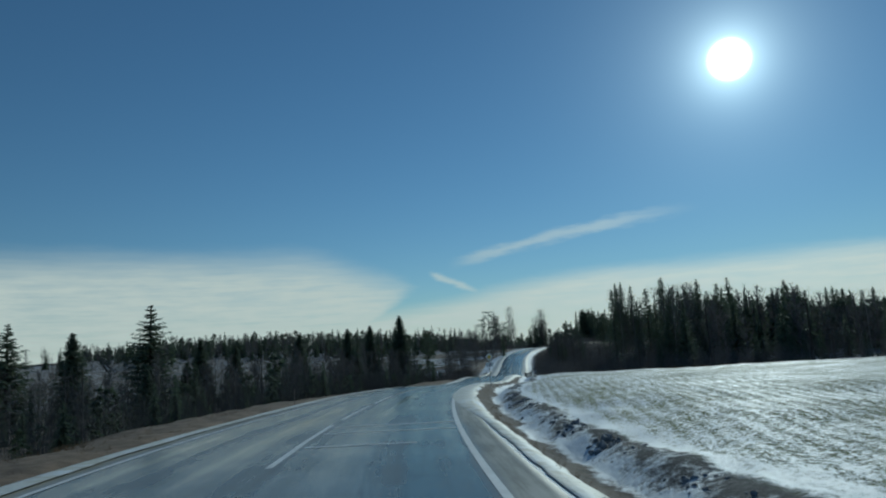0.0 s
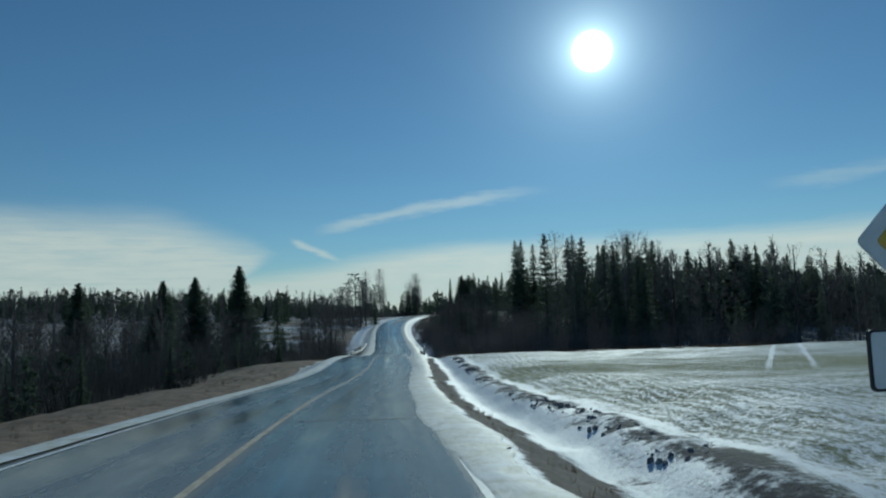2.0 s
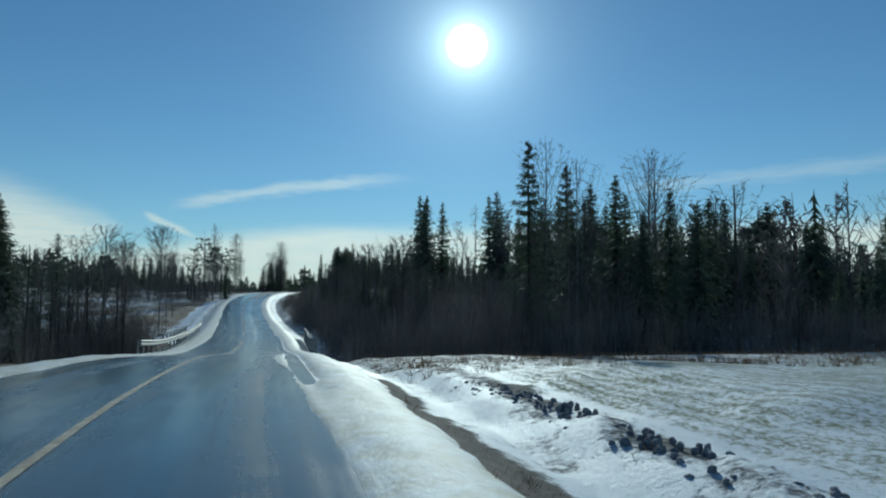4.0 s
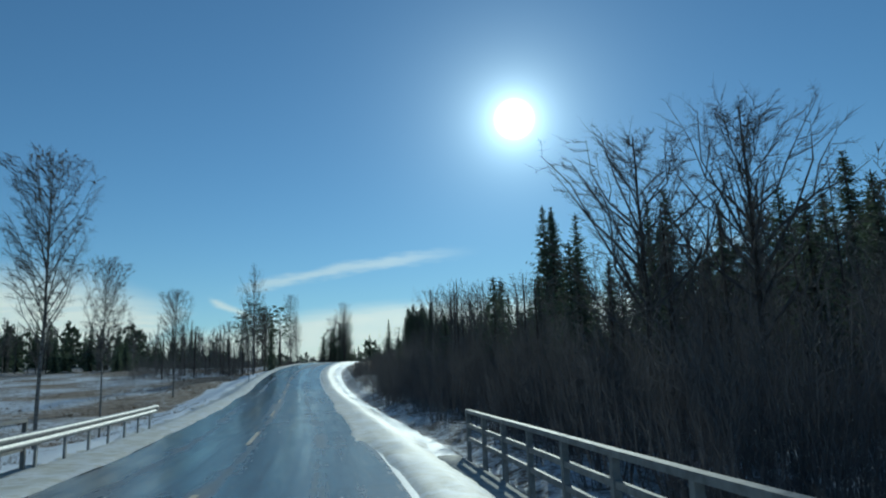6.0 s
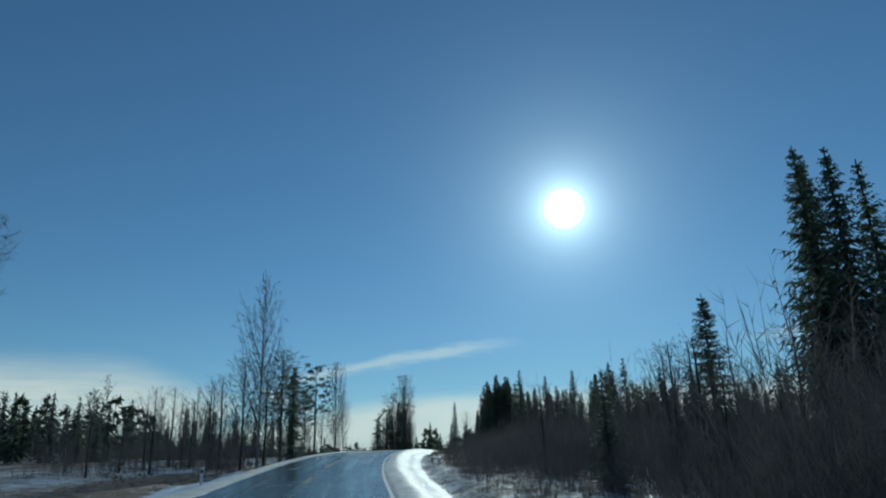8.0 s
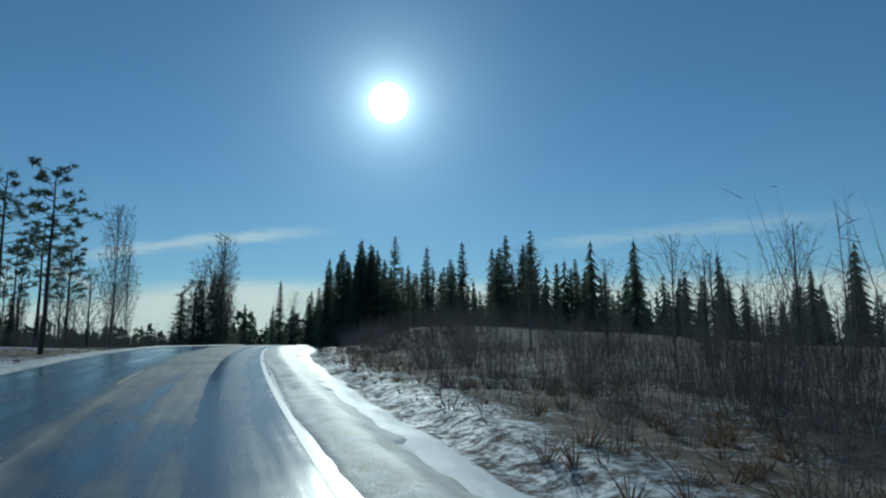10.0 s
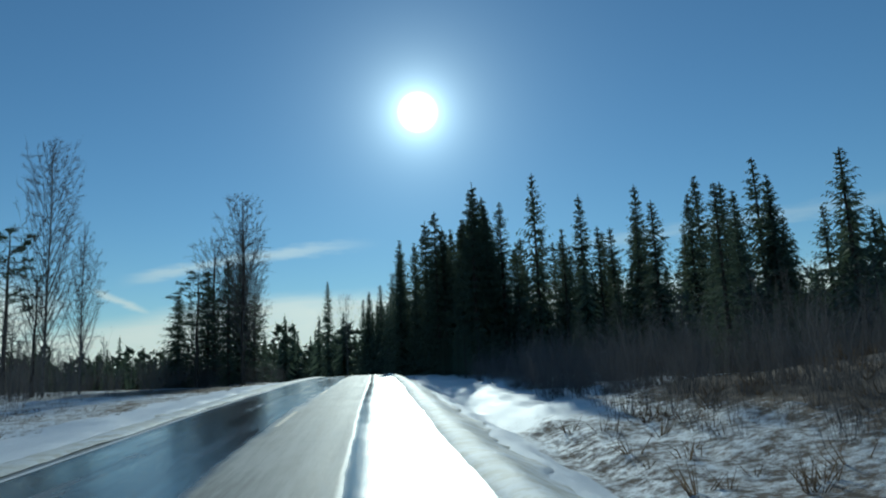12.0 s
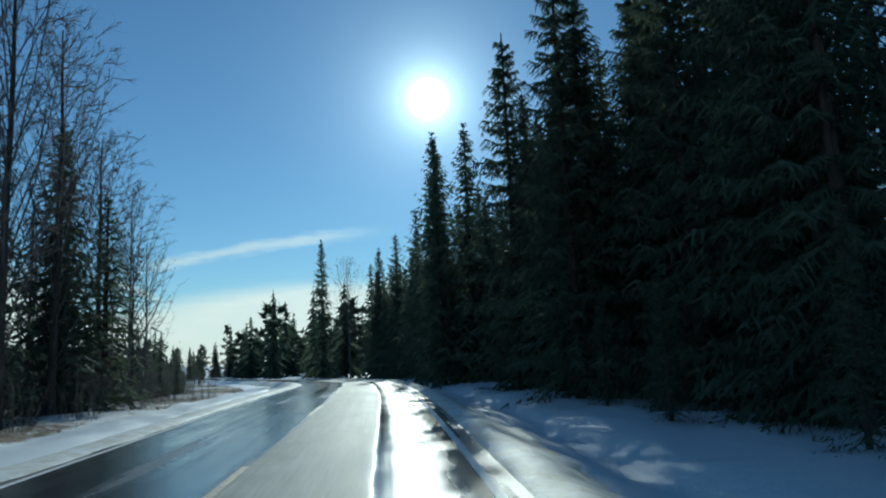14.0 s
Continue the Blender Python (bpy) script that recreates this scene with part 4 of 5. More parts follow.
def wood(kinds, places, lo, hi, w0=0.9, w1=1.2, fine=False, top=None):
    """Trees of mixed kinds; lo and hi are heights, or shares of the height up to the canopy where that is given."""
    for x, y in places:
        kind = rng.choice(kinds)
        high = (float(top(x, y)) - foot(x, y)) if top else 1.0
        grow(kind, 6 if fine and kind == "spruce" else rng.randrange(3), x, y, high * rng.uniform(lo, hi) * (1.0 if kind == "spruce" else 0.9), rng.uniform(w0, w1))


# wood right of the road beyond the brook
wood(["spruce", "spruce", "spruce", "birch"], scatter(34, 190, 255, 52, 150, 5.0, 1), 0.82, 1.03, 1.0, 1.25, False, canopy)
wood(["spruce", "spruce", "alder", "birch"], scatter(52, 150, 215, 36, 120, 4.2, 2), 0.62, 0.95, 1.0, 1.3, False, canopy)
wood(["alder"], scatter(34, 153, 190, 13.5, 36, 2.8, 19), 6.5, 9.0, 1.0, 1.25)
wood(["alder", "spruce"], scatter(18, 168, 193, 12.5, 19, 2.6, 3), 6.5, 8.6, 1.0, 1.2)
wood(["alder", "alder", "birch"], scatter(15, 198, 209, 11.5, 16, 1.5, 33), 8.0, 9.8, 0.9, 1.1)
wood(["alder", "spruce"], scatter(16, 194, 226, 11, 17, 2.4, 34), 4.5, 6.6, 1.0, 1.3)
wood(["alder"], scatter(10, 221, 236, 11.5, 22, 2.8, 35), 4.5, 6.5)
wood(["alder", "birch", "spruce"], scatter(26, 143, 153, 16, 120, 3.5, 8), 5, 10)
# wood right of the road at the end
wood(["spruce"], scatter(10, 343, 368, 22, 44, 4.2, 28), 13, 16, 0.9, 1.1)
wood(["spruce"], scatter(12, 345, 372, 8.6, 11.5, 1.9, 25), 2.6, 5.0, 1.0, 1.3, True)
for x, y in scatter(7, 354.5, 366, 9.8, 12.5, 1.9, 36):
    grow("spruce", rng.choice((4, 5)), x, y, rng.uniform(14.5, 17.5), rng.uniform(0.8, 0.95))
wood(["spruce"], scatter(8, 366, 380, 9.4, 12.5, 1.9, 37), 14, 17, 0.8, 0.95)
wood(["spruce"], scatter(9, 358, 384, 12.5, 15, 2.2, 38), 16, 18.5, 0.85, 1.0)
wood(["spruce"], scatter(17, 378, 440, 9.2, 12.5, 2.6, 26), 11, 16, 0.9, 1.1)
wood(["spruce"], scatter(34, 370, 450, 12, 26, 3.2, 4), 14.5, 18.0, 0.9, 1.1)
wood(["spruce"], scatter(12, 352, 372, 14, 28, 3.2, 21), 12, 16.5, 0.9, 1.1, True)
wood(["spruce", "alder", "spruce"], scatter(20, 316, 344, 14, 34, 3.0, 22), 4.0, 8.0, 1.0, 1.25, True)
wood(["spruce"], scatter(30, 336, 420, 30, 62, 3.8, 10), 14, 18, 0.9, 1.1)
wood(["alder", "birch", "alder"], scatter(10, 372, 392, -20, -12.5, 2.0, 16), 9, 13, 0.8, 1.0)
wood(["alder", "birch"], scatter(9, 356, 384, -56, -38, 3.0, 17), 6, 9, 0.9, 1.1)
wood(["alder", "birch", "alder"], scatter(30, 238, 285, 17, 50, 3.4, 5), 5, 8)
wood(["alder"], scatter(11, 257, 276, -22, -11.5, 2.2, 23), 6, 9.5)
wood(["spruce"], scatter(14, 240, 300, 30, 70, 5, 18), 5, 9)
# low wood to the left
wood(["spruce", "alder", "birch"], scatter(24, 140, 215, -90, -22, 5, 6), 8, 13)
wood(["alder", "birch"], scatter(44, 60, 200, -95, -20, 3.5, 7), 8, 11)
wood(["alder"], scatter(14, 136, 172, -24, -8.5, 2.4, 9), 4, 8)
wood(["alder"], scatter(8, 150, 161, -15, -7.8, 1.8, 24), 6.5, 9)


# ---------------------------------------------------------------- woods and thickets that nobody could count
def arrays(b):
    return np.array([tuple(p) for p in b.v], np.float32), [tuple(f) for f in b.f]


def merge(name, protos, places, mat, label, category):
    """One object of many small plants. places: x, y, size, turn, which."""
    vs, fs, n = [], [], 0
    xs = np.array([p[0] for p in places])
    ys = np.array([p[1] for p in places])
    s, d = station(xs, ys)
    zs = land(s, d) - 0.1
    for (x, y, size, turn, which), z in zip(places, zs):
        v, f = protos[which % len(protos)]
        c, q = math.cos(turn), math.sin(turn)
        w = np.empty_like(v)
        w[:, 0] = (v[:, 0] * c - v[:, 1] * q) * size + x
        w[:, 1] = (v[:, 0] * q + v[:, 1] * c) * size + y
        w[:, 2] = v[:, 2] * size * (0.78 + 0.45 * (turn * 7.3 % 1.0)) + z
        vs.append(w)
        fs.append(f + n)
        n += len(v)
    v, f = np.concatenate(vs), np.concatenate(fs)
    me = bpy.data.meshes.new(name)
    me.vertices.add(len(v))
    me.vertices.foreach_set("co", v.ravel())
    me.loops.add(f.size)
    me.loops.foreach_set("vertex_index", f.astype(np.int32).ravel())
    me.polygons.add(len(f))
    me.polygons.foreach_set("loop_start", np.arange(len(f), dtype=np.int32) * 3)
    me.materials.append(mat)
    me.update()
    me.validate()
    return tagged(new(name, me), label, category, kind="stuff")


def tri_arrays(b):
    tris = []
    for f in b.f:
        tris += [(f[0], f[1], f[2])] if len(f) == 3 else [(f[0], f[1], f[2]), (f[0], f[2], f[3])]
    return np.array([tuple(p) for p in b.v], np.float32), np.array(tris, np.int64)


def far_spruce(seed):
    r = random.Random(seed)
    b = Build()
    z = 0.06
    while z < 0.96:
        k = (z - 0.06) / 0.9
        for i in range(6):
            a = 6.283 * (i + r.random()) / 6
            L = (0.23 * (1 - k) ** 0.8 + 0.015) * r.uniform(0.7, 1.15)
            o = Vector((math.cos(a), math.sin(a), 0))
            p = Vector((0, 0, z + r.uniform(-0.02, 0.02)))
            e = p + o * L + Vector((0, 0, -0.35 * L))
            b.blade(p, e, 0.035 * (1.2 - k), Vector((0, 0, 1)))
            b.blade(p + Vector((0, 0, 0.03)), e, 0.03 * (1.2 - k), Vector((-o.y, o.x, 0)))
        z += 0.06
    b.blade(Vector((0, 0, 0.85)), Vector((0, 0, 1.0)), 0.012, Vector((1, 0, 0)))
    b.tube([(0, 0, -0.03), (0, 0, 0.9)], [0.012, 0.003], 4)
    return tri_arrays(b)


def far_pine(seed):
    """A broad conifer with a rounded, uneven crown, one metre high."""
    r = random.Random(seed)
    b = Build()
    b.tube([(0, 0, -0.03), (0.01, 0, 0.5), (0, 0, 0.9)], [0.014, 0.010, 0.003], 4)
    for i in range(26):
        a, u = r.uniform(0, 6.28), r.uniform(0.05, 0.93)
        out = 0.21 * math.sin(math.pi * min(1, 0.22 + 0.76 * (u - 0.1) / 0.85)) * r.uniform(0.4, 1.0)
        c = Vector((math.cos(a) * out, math.sin(a) * out, u))
        for _ in range(8):
            w = Vector((r.gauss(0, 1), r.gauss(0, 1), r.gauss(0, 0.7))).normalized()
            b.blade(c - w * 0.03, c + w * r.uniform(0.06, 0.12), 0.034, Vector((r.random(), r.random(), 0.6)))
    return tri_arrays(b)


def far_bare(seed):
    r = random.Random(seed)
    b = Build()
    b.tube([(0, 0, -0.03), (r.uniform(-.02, .02), 0, 0.5), (r.uniform(-.03, .03), 0, 0.97)], [0.012, 0.008, 0.002], 3)
    for i in range(26):
        k = r.uniform(0.22, 0.95)
        a = r.uniform(0, 6.28)
        o = Vector((math.cos(a), math.sin(a), 0))
        L = 0.24 * math.sin(math.pi * min(1, 0.25 + 0.72 * k)) * r.uniform(0.5, 1.1)
        p = Vector((0, 0, k))
        e = p + o * L * 0.7 + Vector((0, 0, L))
        b.blade(p, e, 0.006, Vector((0.3, 0.6, 0.1)))
        for _ in range(5):
            g = p.lerp(e, r.uniform(0.3, 1))
            b.blade(g, g + Vector((r.uniform(-1, 1), r.uniform(-1, 1), r.uniform(-0.2, 1))) * L * 0.42, 0.005, Vector((0.5, 0.5, 0.1)))
    return tri_arrays(b)


def shrub(seed, stems=19, fine=5):
    """A clump of bare stems, one metre high."""
    r = random.Random(seed)
    b = Build()
    for i in range(stems):
        a = r.uniform(0, 6.28)
        o = Vector((math.cos(a), math.sin(a), 0))
        root = o * r.uniform(0, 0.22)
        tip = root + o * r.uniform(0.02, 0.30) + Vector((0, 0, r.uniform(0.45, 1.0)))
        mid = root.lerp(tip, 0.5) + Vector((r.uniform(-.05, .05), r.uniform(-.05, .05), 0.04))
        b.blade(root, mid + (mid - root) * 0.25, 0.0042, Vector((0.2, 0.8, 0)))
        b.blade(root.lerp(mid, 0.75), tip, 0.003, Vector((0.8, 0.2, 0)))
        for _ in range(fine):
            u = r.uniform(0.2, 1)
            g = root.lerp(mid, u * 2) if u < 0.5 else mid.lerp(tip, u * 2 - 1)
            b.blade(g, g + (o * 0.4 + Vector((r.uniform(-1, 1), r.uniform(-1, 1), r.uniform(0.1, 1.3)))) * r.uniform(0.05, 0.16), 0.0022, Vector((r.random(), r.random(), 0.2)))
    return tri_arrays(b)


def fine_shrub(seed, stems=24, fine=15):
    """A clump of bare stems with many curved twigs, one metre high."""
    r = random.Random(seed)
    b = Build()
    for i in range(stems):
        a = r.uniform(0, 6.28)
        o = Vector((math.cos(a), math.sin(a), 0))
        root = o * r.uniform(0, 0.2)
        top = r.uniform(0.45, 1.0)
        pts = [root, root + o * 0.05 + Vector((r.uniform(-.03, .03), r.uniform(-.03, .03), top * 0.4)), root + o * r.uniform(0.05, 0.16) + Vector((0, 0, top * 0.72)), root + o * r.uniform(0.02, 0.24) + Vector((r.uniform(-.05, .05), r.uniform(-.05, .05), top))]
        for k in range(3):
            b.blade(pts[k], pts[k + 1] + (pts[k + 1] - pts[k]) * 0.15, 0.0036 - 0.0008 * k, Vector((0.2 + 0.3 * k, 0.8 - 0.3 * k, 0)))
        for _ in range(fine):
            u = r.uniform(0.25, 1) * 3
            k = min(2, int(u))
            g = pts[k].lerp(pts[k + 1], u - k)
            size = 0.05 + 0.11 * (1 - u / 3) * r.random()
            b.blade(g, g + (o * 0.3 + Vector((r.uniform(-1, 1), r.uniform(-1, 1), r.uniform(0.3, 1.5)))) * size, 0.0016, Vector((r.random(), r.random(), 0.2)))
    return tri_arrays(b)


def tuft(seed):
    """A tuft of dry grass, one metre high."""
    r = random.Random(seed)
    b = Build()
    for i in range(11):
        a = r.uniform(0, 6.28)
        o = Vector((math.cos(a), math.sin(a), 0))
        p = o * r.uniform(0, 0.2)
        b.blade(p, p + o * r.uniform(0.1, 0.75) + Vector((0, 0, r.uniform(0.35, 1.0))), 0.03, Vector((r.uniform(-1, 1), r.uniform(-1, 1), 0.3)))
    return tri_arrays(b)


def clod(seed):
    """A frozen lump of ploughed soil, one metre across."""
    r = random.Random(seed)
    b = Build()
    rings = ((0.42, 0.0), (0.5, 0.35), (0.36, 0.72))
    for rad, z in rings:
        for k in range(6):
            a = k * 1.047 + r.uniform(-0.3, 0.3)
            q = rad * r.uniform(0.65, 1.25)
            b.v.append(Vector((math.cos(a) * q, math.sin(a) * q * 0.8, z + r.uniform(-0.12, 0.12))))
    b.v.append(Vector((r.uniform(-0.1, 0.1), r.uniform(-0.1, 0.1), 0.9)))
    for i in range(2):
        for k in range(6):
            b.f.append((i * 6 + k, i * 6 + (k + 1) % 6, i * 6 + 6 + (k + 1) % 6, i * 6 + 6 + k))
    for k in range(6):
        b.f.append((12 + k, 12 + (k + 1) % 6, 18))
    return tri_arrays(b)


def spread(n, s0, s1, d0, d1, lo, hi, seed, keep=None):
    r = np.random.RandomState(seed)
    s, d = r.uniform(s0, s1, n), r.uniform(d0, d1, n)
    x, y = at(s, d)
    size, turn, which = r.uniform(lo, hi, n), r.uniform(0, 6.28, n), r.randint(0, 5, n)
    rows = list(zip(x, y, size, turn, which))
    if keep is not None:
        ok = keep(x, y, s, d, r.uniform(0, 1, n))
        rows = [q for q, k in zip(rows, ok) if k]
    return rows


FAR_S = [far_spruce(0), far_pine(1), far_spruce(2), far_pine(3), far_spruce(4)]
FAR_B = [far_bare(i) for i in range(5)]
SHRUB = [shrub(i) for i in range(5)]
FINE = [fine_shrub(50 + i) for i in range(5)]
TUFT = [tuft(i) for i in range(5)]
CLOD = [clod(i) for i in range(5)]
# conifers behind: the hill to the left, behind the right-hand woods, the far end
def under_canopy(rows, lo, hi):
    """The same places with heights up to the canopy beyond the brook."""
    xs, ys = np.array([q[0] for q in rows]), np.array([q[1] for q in rows])
    s, d = station(xs, ys)
    high = canopy(xs, ys) - land(s, d)
    return [(x, y, float(max(h, 4.0)) * (lo + (hi - lo) * (a * 3.7 % 1.0)), a, w) for (x, y, z, a, w), h in zip(rows, high)]


places = (spread(330, 400, 560, -330, -90, 6, 11, 1) + spread(260, 292, 372, -260, -42, 7, 12, 9) + spread(170, 500, 620, -110, -14, 9, 14, 2)
          + under_canopy(spread(420, 160, 262, 56, 200, 1, 2, 3), 0.55, 0.84)
          + [(x, y, z, a, w // 2 * 2) for x, y, z, a, w in spread(190, 338, 450, 40, 130, 13, 17, 4)]
          + spread(130, 455, 620, 10, 90, 14, 19, 6) + spread(150, 560, 640, -80, 70, 8, 12, 7) + spread(80, 440, 560, -50, -10, 4, 6.5, 68) + spread(90, 345, 440, 11, 30, 4, 9, 63) + spread(300, 396, 500, -110, -14, 3.5, 5.5, 64) + spread(60, 60, 185, -70, -18, 4.0, 7.0, 65) + spread(75, 30, 150, -26, -12.5, 2.2, 4.6, 70))
merge("far_conifers", FAR_S, places, SPRUCE, "dark spruce wood closing the view", "wood")
places = (spread(330, 380, 560, -320, -40, 7, 11, 11) + spread(420, 285, 375, -260, -36, 8, 12, 16) + under_canopy(spread(260, 148, 262, 40, 180, 1, 2, 12), 0.62, 0.88) + spread(240, 95, 190, -150, -24, 7, 11, 13)
          + spread(100, 262, 330, 66, 170, 7, 11, 14) + spread(90, 385, 470, -95, -16, 4, 6, 15))
merge("far_bare_trees", FAR_B, places, TWIG, "leafless trees among the far woods", "wood")
# thickets
places = (spread(150, 141, 168, 7.5, 26, 2.6, 5.0, 54) + spread(260, 140, 176, 12, 60, 2.6, 5.6, 21) + spread(250, 152, 186, 14.5, 36, 4.2, 6.8, 67) + spread(300, 176, 225, 12, 22, 2.6, 5.0, 22) + spread(260, 218, 264, 12, 30, 2.4, 4.6, 30) + spread(100, 210, 245, 10, 18, 1.6, 3.0, 52) + spread(150, 300, 330, 8.6, 12, 0.7, 1.8, 43) + spread(200, 141, 200, 6.6, 10.5, 1.4, 3.4, 44) + spread(200, 262, 318, 10, 26, 1.4, 3.0, 45) + spread(170, 238, 300, 7.8, 13, 0.9, 2.2, 46) + spread(150, 318, 350, 10.5, 20, 1.5, 3.4, 47) + spread(90, 343, 372, -50, -27, 2.0, 4.0, 48) + spread(110, 364, 394, -22, -9.2, 1.6, 4.0, 69) + spread(70, 150, 163, -15, -6.8, 2.5, 5.5, 49) + spread(260, 138, 152, 10, 130, 3.0, 6.0, 23)
          + spread(160, 245, 335, 16, 60, 1.2, 3.0, 24) + spread(130, 330, 420, 10.5, 40, 1.5, 3.5, 25) + spread(260, 309, 345, 10.5, 34, 1.2, 3.2, 41)
          + spread(200, 128, 172, -26, -7.5, 1.2, 3.4, 27) + spread(220, 330, 430, -60, -13, 2.0, 5.0, 28) + spread(150, 255, 285, -30, -10, 2.0, 5.0, 29))
merge("thicket", SHRUB, places, TWIG, "dense leafless thicket of alder and willow stems", "thicket")
# scrub left of the road takes the shade-darkened twig colour
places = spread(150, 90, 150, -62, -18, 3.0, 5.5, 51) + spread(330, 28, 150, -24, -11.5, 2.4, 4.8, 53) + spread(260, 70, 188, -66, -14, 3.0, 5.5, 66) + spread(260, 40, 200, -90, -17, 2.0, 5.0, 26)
merge("thicket", SHRUB, places, TWIG_SHADED, "leafless alder scrub below the road, shade put into its colour", "thicket")
places = spread(170, 196, 240, 7.0, 11.5, 0.9, 2.4, 42) + spread(60, 318, 345, 8.6, 12, 1.2, 2.8, 56) + spread(40, 152, 164, -14, -7.2, 2.0, 4.5, 57) + spread(190, 158, 212, 8.2, 12.5, 2.6, 4.8, 50)
merge("thicket", FINE, places, TWIG, "leafless willow scrub crowding the roadside", "thicket")
# clods along the field's edge
places = spread(6500, -5, 118, 5.4, 8.0, 0.11, 0.148, 71, lambda x, y, s, d, u: np.abs(d - 6.1 - clod_shift(s)) < 0.15 + 0.5 * u)
merge("soil_clods", CLOD, places, SOIL, "frozen dark soil clods along the field's edge", "soil")
# dry grass
places = (spread(1900, -5, 118, 4.2, 5.1, 0.06, 0.22, 31) + spread(260, -5, 45, 5.6, 6.5, 0.08, 0.2, 32) + spread(260, 55, 118, 6.7, 7.7, 0.08, 0.2, 40) + spread(1700, 0, 140, -10, -5.4, 0.12, 0.3, 33)
          + spread(2600, 118, 140, 6, 40, 0.15, 0.5, 34) + spread(600, 160, 215, -9, -6.5, 0.12, 0.3, 55) + spread(2300, 160, 330, -26, -8.6, 0.15, 0.5, 35) + spread(1800, 245, 313, 6.5, 18, 0.2, 0.6, 36) + spread(260, 313, 335, 9, 18, 0.2, 0.5, 39)
          + spread(300, 330, 420, 9, 13, 0.15, 0.4, 37) + spread(400, 330, 420, -13, -8.8, 0.15, 0.4, 38))
merge("dry_grass", TUFT, places, DRYGRASS, "tufts of pale dry grass standing out of thin snow", "grass")


# ---------------------------------------------------------------- roadside things
def plain(name, a, b_, scale=4.0, rough=0.5, metal=0.0):
    return mat_simple(name, a, b_, scale, rough, 0.15, 0.003, metal)


SIGN_WHITE = plain("sign_white", (0.70, 0.71, 0.72), (0.80, 0.81, 0.82))
SIGN_YELLOW = plain("sign_yellow", (0.62, 0.42, 0.05), (0.72, 0.50, 0.08))
SIGN_BLACK = plain("sign_black", (0.015, 0.015, 0.018), (0.03, 0.03, 0.033))
SIGN_BLUE = plain("sign_blue_grey", (0.10, 0.13, 0.18), (0.14, 0.18, 0.24))
WOODPOLE = mat_simple("grey_wood", (0.16, 0.13, 0.10), (0.28, 0.24, 0.19), 6.0, 0.9, 0.4, 0.01, 0.0, (1, 1, 0.2))


def part(name, bm, material, parent, label=""):
    """Links a bmesh as one mesh object under a thing."""
    me = bpy.data.meshes.new(name)
    bm.to_mesh(me)
    bm.free()
    me.materials.append(material)
    ob = new(name, me)
    ob.parent = parent
    if label:
        tagged(ob, label)
    return ob


def box(bm, x, y, z, sx, sy, sz, turn=0.0, bevel=0.0):
    m = pose(x, y, z, 0, 0, turn) @ Matrix.Diagonal((sx, sy, sz, 1))
    got = bmesh.ops.create_cube(bm, size=1.0, matrix=m)
    if bevel:
        edges = list({e for v in got["verts"] for e in v.link_edges})
        bmesh.ops.bevel(bm, geom=edges, offset=bevel, segments=1, affect="EDGES", profile=0.5)


def rod(bm, a, b_, r, sides=10):
    a, b_ = Vector(a), Vector(b_)
    m = Matrix.Translation((a + b_) / 2) @ (b_ - a).to_track_quat("Z", "Y").to_matrix().to_4x4()
    bmesh.ops.create_cone(bm, cap_ends=True, segments=sides, radius1=r, radius2=r, depth=(b_ - a).length, matrix=m)


def sheet(bm, corners, y0, y1):
    """A flat plate in the x-z plane between two depths."""
    front = [bm.verts.new((x, y0, z)) for x, z in corners]
    rear = [bm.verts.new((x, y1, z)) for x, z in corners]
    bm.faces.new(front)
    bm.faces.new(rear[::-1])
    n = len(corners)
    for i in range(n):
        bm.faces.new((front[i], rear[i], rear[(i + 1) % n], front[(i + 1) % n]))
    bmesh.ops.recalc_face_normals(bm, faces=bm.faces)


def rounded(w, h, r, n=4):
    pts = []
    for cx, cz, a0 in ((w / 2 - r, h / 2 - r, 0), (-w / 2 + r, h / 2 - r, 90), (-w / 2 + r, -h / 2 + r, 180), (w / 2 - r, -h / 2 + r, 270)):
        for i in range(n + 1):
            a = radians(a0 + 90 * i / n)
            pts.append((cx + r * math.cos(a), cz + r * math.sin(a)))
    return pts


def diamond(half, r):
    q = rounded(half * 1.4142, half * 1.4142, r)
    c = math.sqrt(0.5)
    return [((x - z) * c, (x + z) * c) for x, z in q]


